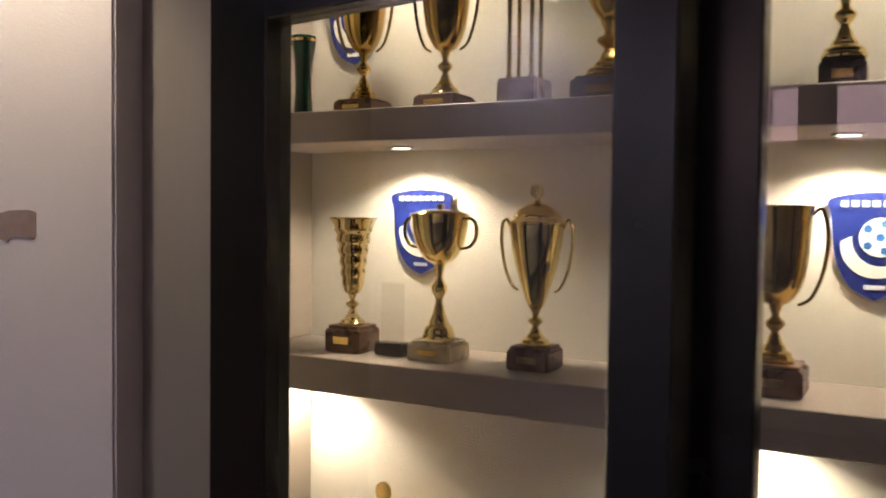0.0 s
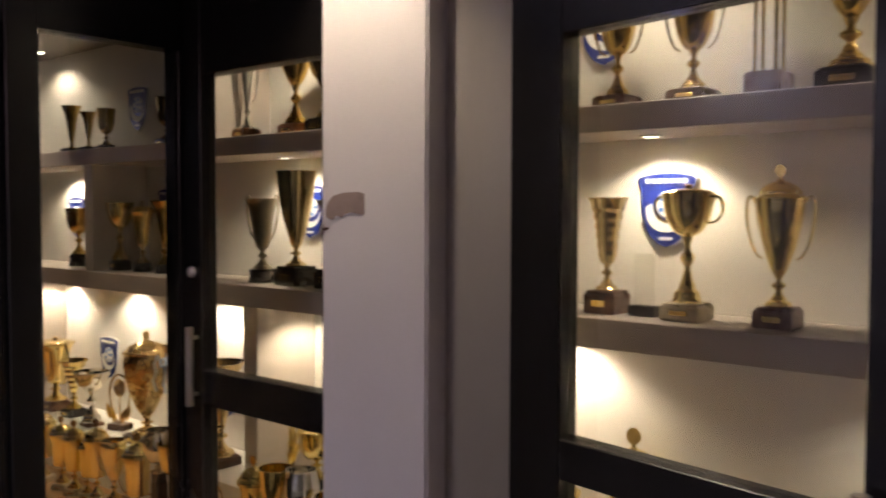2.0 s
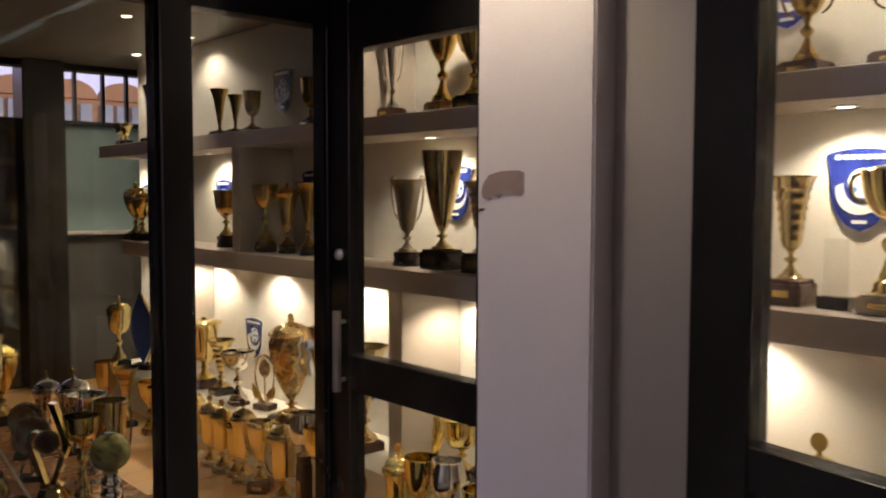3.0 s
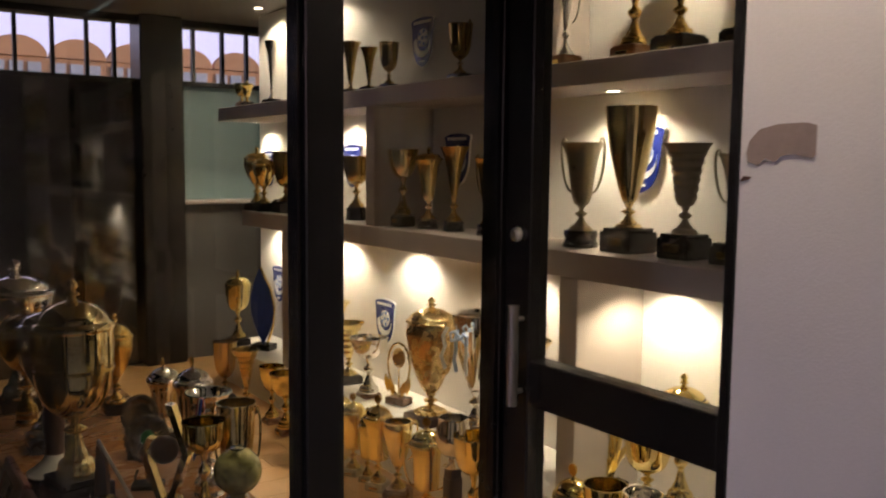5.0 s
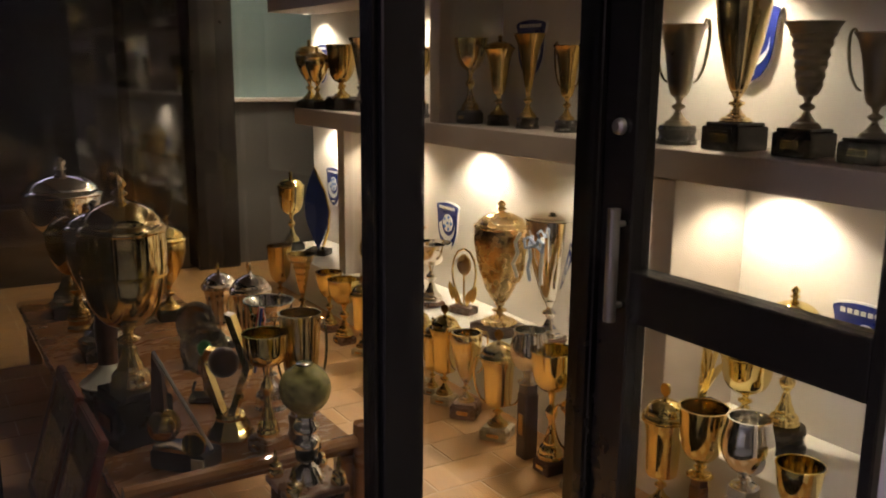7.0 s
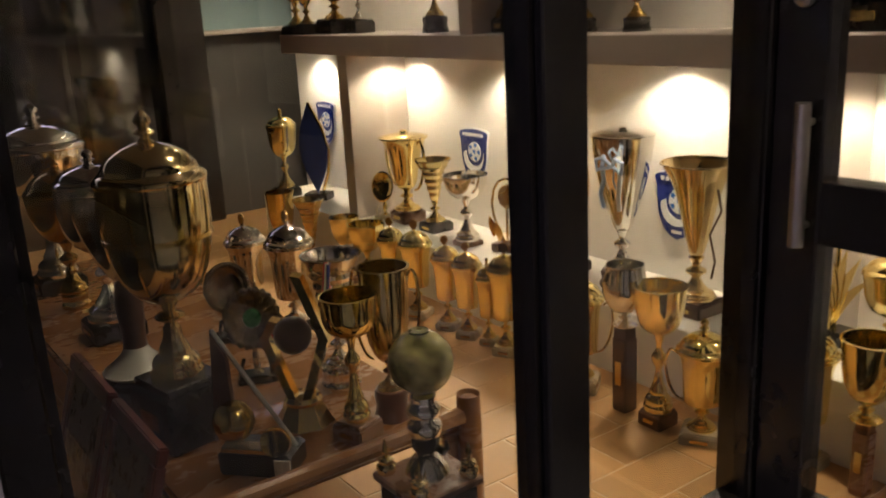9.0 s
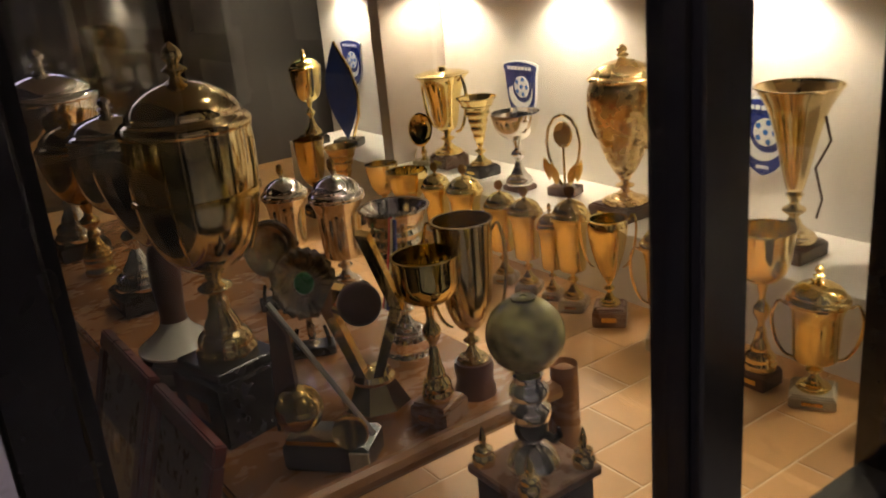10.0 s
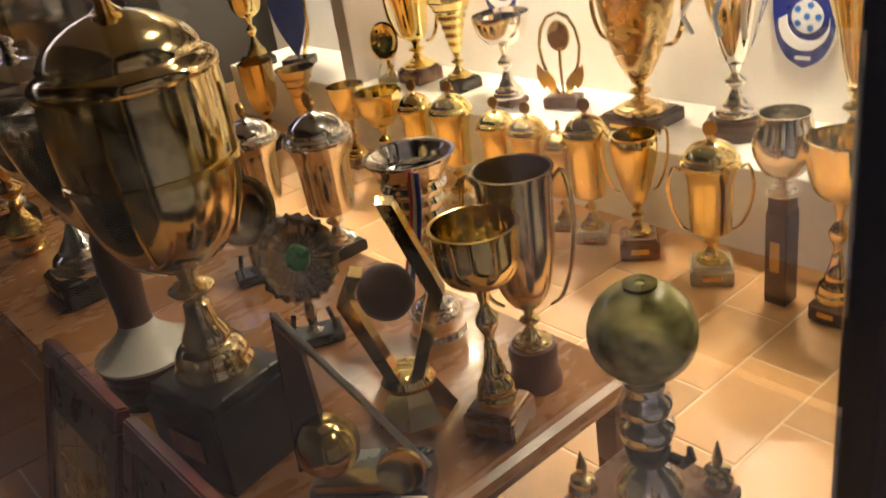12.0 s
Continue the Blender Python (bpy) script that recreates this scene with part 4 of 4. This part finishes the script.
part("disc", lathe_bm([(0.001, -0.005), (0.034, -0.005), (0.037, 0), (0.034, 0.005), (0.001, 0.005)], 24), DEEP, palm, "", pose(0, 0, 0.335, 90))

wreath = empty("wreath_award", pose(-4.35, 2.26, 0.196, 0, 0, 20), "gold wreath award with an oval medallion", "trophy")
part("base", box_bm(-0.06, 0.06, -0.04, 0.04, 0, 0.035, 0.004), BROWNM, wreath)
for s in (-1, 1):
    part("branch", tube_bm([(q, 0, v) for q, v in ((s * 0.012, 0.035), (s * 0.042, 0.09), (s * 0.064, 0.15), (s * 0.071, 0.205), (s * 0.060, 0.262), (s * 0.035, 0.298), (s * 0.003, 0.312))], 0.006, 8), PALE, wreath)
    for k, v in enumerate((0.07, 0.11)):
        part("leaf", slab_bm(leaf_outline(0.09, 0.034, s * 0.02), 0.006), GOLD, wreath, "", pose(s * (0.03 + 0.03 * k), -0.008, 0.036 + 0.02 * k))
part("medallion", lathe_bm([(0.001, -0.008), (0.036, -0.008), (0.040, 0), (0.036, 0.008), (0.001, 0.008)], 28), BRONZE, wreath, "oval bronze medallion", Matrix.Translation((0, 0, 0.235)) @ Matrix.Rotation(radians(90), 4, "X") @ Matrix.Diagonal((1, 1.3, 1, 1)))
part("stem", tube_bm([(0, 0, 0.035), (0, 0, 0.19)], 0.005, 8), PALE, wreath)

pennant = empty("pennant_award", pose(-5.92, 2.20, 0.196, 0, 0, 35), "blue satin pennant shape with gold edge on a base", "trophy")
part("base", box_bm(-0.07, 0.07, -0.05, 0.05, 0, 0.04, 0.004), MARBLE, pennant)
part("flag", slab_bm(leaf_outline(0.50, 0.17, -0.02), 0.012), CLOTH, pennant, "folded blue satin", pose(0.0, 0, 0.038))
part("edge", tube_bm([(0.03, -0.006, 0.04), (0.075, -0.006, 0.16), (0.085, -0.006, 0.28), (0.055, -0.006, 0.40), (-0.018, -0.006, 0.54)], 0.009, 8), GOLD, pennant)
plaque = empty("ring_plaque", pose(-5.66, 2.33, 0.196, 0, 0, 20), "dark wooden plaque with silver rings", "plaque")
part("board", slab_bm([(-0.05, 0), (0.05, 0), (0.06, 0.20), (0.035, 0.36), (-0.035, 0.36), (-0.06, 0.20)], 0.02), DARKWOOD, plaque)
for v in (0.10, 0.27):
    part("ring", lathe_bm([(0.030, -0.004), (0.038, -0.004), (0.040, 0.0), (0.038, 0.005), (0.030, 0.004), (0.030, -0.004)], 26, False), SILVER, plaque, "", pose(0, -0.024, v, 90))


def picture_frame(x0, x1, label):
    """A framed certificate that leans against the table."""
    w, h = x1 - x0, 0.43
    th = empty("picture_frame", pose((x0 + x1) / 2, 0.300, FZ + 0.005, -17), label, "picture frame", "leaning frames")
    for a, b, c, d in ((-w / 2, w / 2, h - 0.04, h), (-w / 2, w / 2, 0, 0.04), (-w / 2, -w / 2 + 0.04, 0.0402, h - 0.0402), (w / 2 - 0.04, w / 2, 0.0402, h - 0.0402)):
        part("frame_side", box_bm(a, b, -0.012, 0.014, c, d, 0.004, 2), REDWOOD, th)
    part("mount", box_bm(-w / 2 + 0.03, w / 2 - 0.03, -0.002, 0.004, 0.03, h - 0.03), BROWNM, th, "faded brown certificate")
    part("badge", lathe_bm([(0.001, 0), (0.022, 0), (0.024, -0.003), (0.001, -0.006)], 20), GOLD, th, "small gold badge", pose(0, -0.003, h * 0.5, -90))
    g = part("cover_glass", box_bm(-w / 2 + 0.03, w / 2 - 0.03, -0.010, -0.008, 0.03, h - 0.03), GLASS, th)
    g.visible_shadow = False


picture_frame(-3.985, -3.635, "red wooden framed plaque leaning against the low table")
picture_frame(-3.605, -3.275, "dark red framed plaque leaning against the low table")

# four-column award, green vase and small stand behind the doors
col = empty("column_award", pose(-0.72, 2.25, 1.766), "award with slim gold columns on a brown block", "trophy")
part("base", box_bm(-0.055, 0.055, -0.055, 0.055, 0, 0.07, 0.006, 2), BROWNM, col)
for q, w in ((-0.03, -0.03), (0.03, -0.03), (-0.03, 0.03), (0.03, 0.03)):
    part("column", lathe_bm([(0.010, 0.07), (0.006, 0.085), (0.006, 0.33), (0.010, 0.345)], 12), DEEP, col, "", pose(q, w, 0))
part("top", box_bm(-0.05, 0.05, -0.05, 0.05, 0.345, 0.375, 0.005), BROWNM, col)
part("figure", lathe_bm(smooth_profile([(0.02, 0.375), (0.008, 0.40), (0.016, 0.44), (0.006, 0.49), (0.001, 0.50)], 3), 14), GOLD, col)
vase = empty("green_vase", pose(-1.42, 2.25, 1.766), "dark green glass vase with a gold rim", "vase")
part("body", lathe_bm(smooth_profile([(0.030, 0), (0.028, 0.02), (0.024, 0.08), (0.026, 0.15), (0.036, 0.225), (0.033, 0.225), (0.020, 0.09)], 4), 26), GREEN, vase)
part("rim", lathe_bm([(0.0335, 0.222), (0.0375, 0.222), (0.0375, 0.230), (0.0335, 0.230), (0.0335, 0.222)], 26, False), GOLD, vase)
small = empty("acrylic_award", pose(-1.10, 2.24, 1.101), "small clear acrylic award on a black base", "trophy")
part("base", box_bm(-0.045, 0.045, -0.025, 0.025, 0, 0.035, 0.003), MARBLE, small)
part("panel", box_bm(-0.035, 0.035, -0.005, 0.005, 0.0355, 0.20, 0.002), ACRYLIC, small)

# ribbons
rib = new("ribbon")
rib.matrix_basis = pose(-3.72, 2.15, 0.196)
tagged(rib, "pale blue and white ribbon tied round a silver cup", "ribbon")
for n, s in enumerate((-0.3, 0.4, 1)):
    part("tail", tube_bm([(0.11 * s, -0.01, 0.50), (0.135 * s, -0.03, 0.46), (0.12 * s + 0.02, -0.035, 0.42), (0.14 * s - 0.01, -0.03, 0.37), (0.12 * s + 0.015, -0.03, 0.32)], 0.008, 6), (WHITE, PALEBLUE)[n % 2], rib)
for s in (-1, 1):
    part("loop", tube_bm([(0.10, -0.03, 0.47), (0.10 + s * 0.03, -0.045, 0.50), (0.10 + s * 0.06, -0.045, 0.49), (0.10 + s * 0.055, -0.045, 0.455), (0.10, -0.03, 0.47)], 0.007, 6), PALEBLUE, rib)
rib = new("ribbon")
rib.matrix_basis = pose(-3.46, 0.93, 0.251)
tagged(rib, "red, white and blue ribbon hung on a silver cup", "ribbon")
for n, m in enumerate((RED, WHITE, BLUE)):
    part("tail", tube_bm([(0.004 + n * 0.008, 0.0, 0.37), (0.012 + n * 0.009, -0.012, 0.32), (0.0 + n * 0.01, -0.016, 0.26), (-0.03 + n * 0.008, -0.012, 0.20), (-0.05 + n * 0.008, -0.01, 0.15)], 0.0045, 6), m, rib)
cord = new("cord")
cord.matrix_basis = pose(-3.22, 2.16, 0.196)
tagged(cord, "thin dark cord hanging from a gold vase", "cord")
part("strand", tube_bm([(0.0, 0.0, 0.44), (0.03, -0.02, 0.38), (-0.01, -0.02, 0.30), (0.02, -0.03, 0.22), (0.0, -0.02, 0.16)], 0.004, 6), DARKWOOD, cord)

# brown patch where paint has come off the pillar
patch = slab_bm([(x + 1.81, z) for x, z in ((-1.790, 1.413), (-1.768, 1.405), (-1.755, 1.420), (-1.735, 1.412), (-1.722, 1.425), (-1.700, 1.428), (-1.662, 1.420), (-1.655, 1.428), (-1.655, 1.484), (-1.675, 1.490), (-1.730, 1.488), (-1.768, 1.478), (-1.788, 1.455), (-1.794, 1.430))], 0.0015)
tagged(part("wall_patch", patch, STAIN, None, "", pose(-1.80, 1.4995, 0, 0, 0, math.degrees(math.atan2(0.085, 0.354)))), "brown patch of missing paint on the pillar", "stain", kind="structure")

tagged(part("wall_scuff", slab_bm([(0.004, 1.372), (0.022, 1.376), (0.030, 1.382), (0.012, 1.384)], 0.0012), DARKWOOD, None, "", pose(-1.80, 1.4995, 0, 0, 0, math.degrees(math.atan2(0.085, 0.354)))), "small dark scuff on the pillar", "stain", kind="structure")
for z in (0.45, 0.812, 1.30):
    screw = tagged(part("screw", lathe_bm([(0.001, 0), (0.006, 0), (0.005, 0.0025), (0.001, 0.003)], 12), STEEL, None, "", pose(-2.700, 0.9305, z, 90)), "small steel screw head on the black mullion", "screw", "mullion screws")

# ---- outside ----


def facade(m, count):
    """A low orange building front with arches over pale blinds."""
    th = empty("arcade_building", m, "orange arcaded building with pale blinds across the yard", "building")
    pitch = 1.75
    wide = count * pitch
    part("wall", box_bm(-wide / 2, wide / 2, 0.4, 1.0, 0, 4.6), FACADE, th)
    for k in range(count):
        x = -wide / 2 + k * pitch
        arch = [(x + 0.02, 4.62), (x + pitch - 0.02, 4.62)] + [(x + pitch / 2 + (pitch / 2 - 0.03) * math.cos(a), 4.62 + 0.62 * math.sin(a)) for a in (math.pi * n / 12 for n in range(1, 12))]
        part("arch", slab_bm(arch, 0.3), FACADE, th, "", pose(0, 0.6, 0))
        for n in range(3):
            part("blind", box_bm(x + 0.12 + n * 0.52, x + 0.50 + n * 0.52, 0.33, 0.398, 2.4, 4.45), CURTAIN, th)


facade(pose(-30, 2, 0, 0, 0, 90), 16)
facade(pose(-3, -26, 0, 0, 0, 180), 16)

# floor tiles
tile_me = mesh_of(box_bm(-0.0834, 0.0834, -0.1614, 0.1614, -0.012, 0.0, 0.002), "tile", TILE)
FLOOR = bpy.data.objects["floor"]
tiles = bmesh.new()
for i in range(-40, 24):
    for j in range(-1, 8):
        x, y = -3.186 + i * 0.172, 1.796 + (j - 5) * 0.328 + (0.164 if i % 2 else 0)
        if x > -2.8 and y < 1.75 or x > -6.5 and y > 2.45 or y < -0.1:
            continue
        if -5.0 < x < -2.7 and y > 0.9:
            t = new("tile", tile_me)
            t.matrix_basis = pose(x, y, FZ)
            t.parent = FLOOR
        else:
            tmp = bmesh.ops.create_cube(tiles, size=1, matrix=Matrix.Translation((x, y, FZ - 0.006)) @ Matrix.Diagonal((0.1668, 0.3228, 0.012, 1)))
rest = part("tiles", tiles, TILE, FLOOR)
rest["kind"] = "stuff"
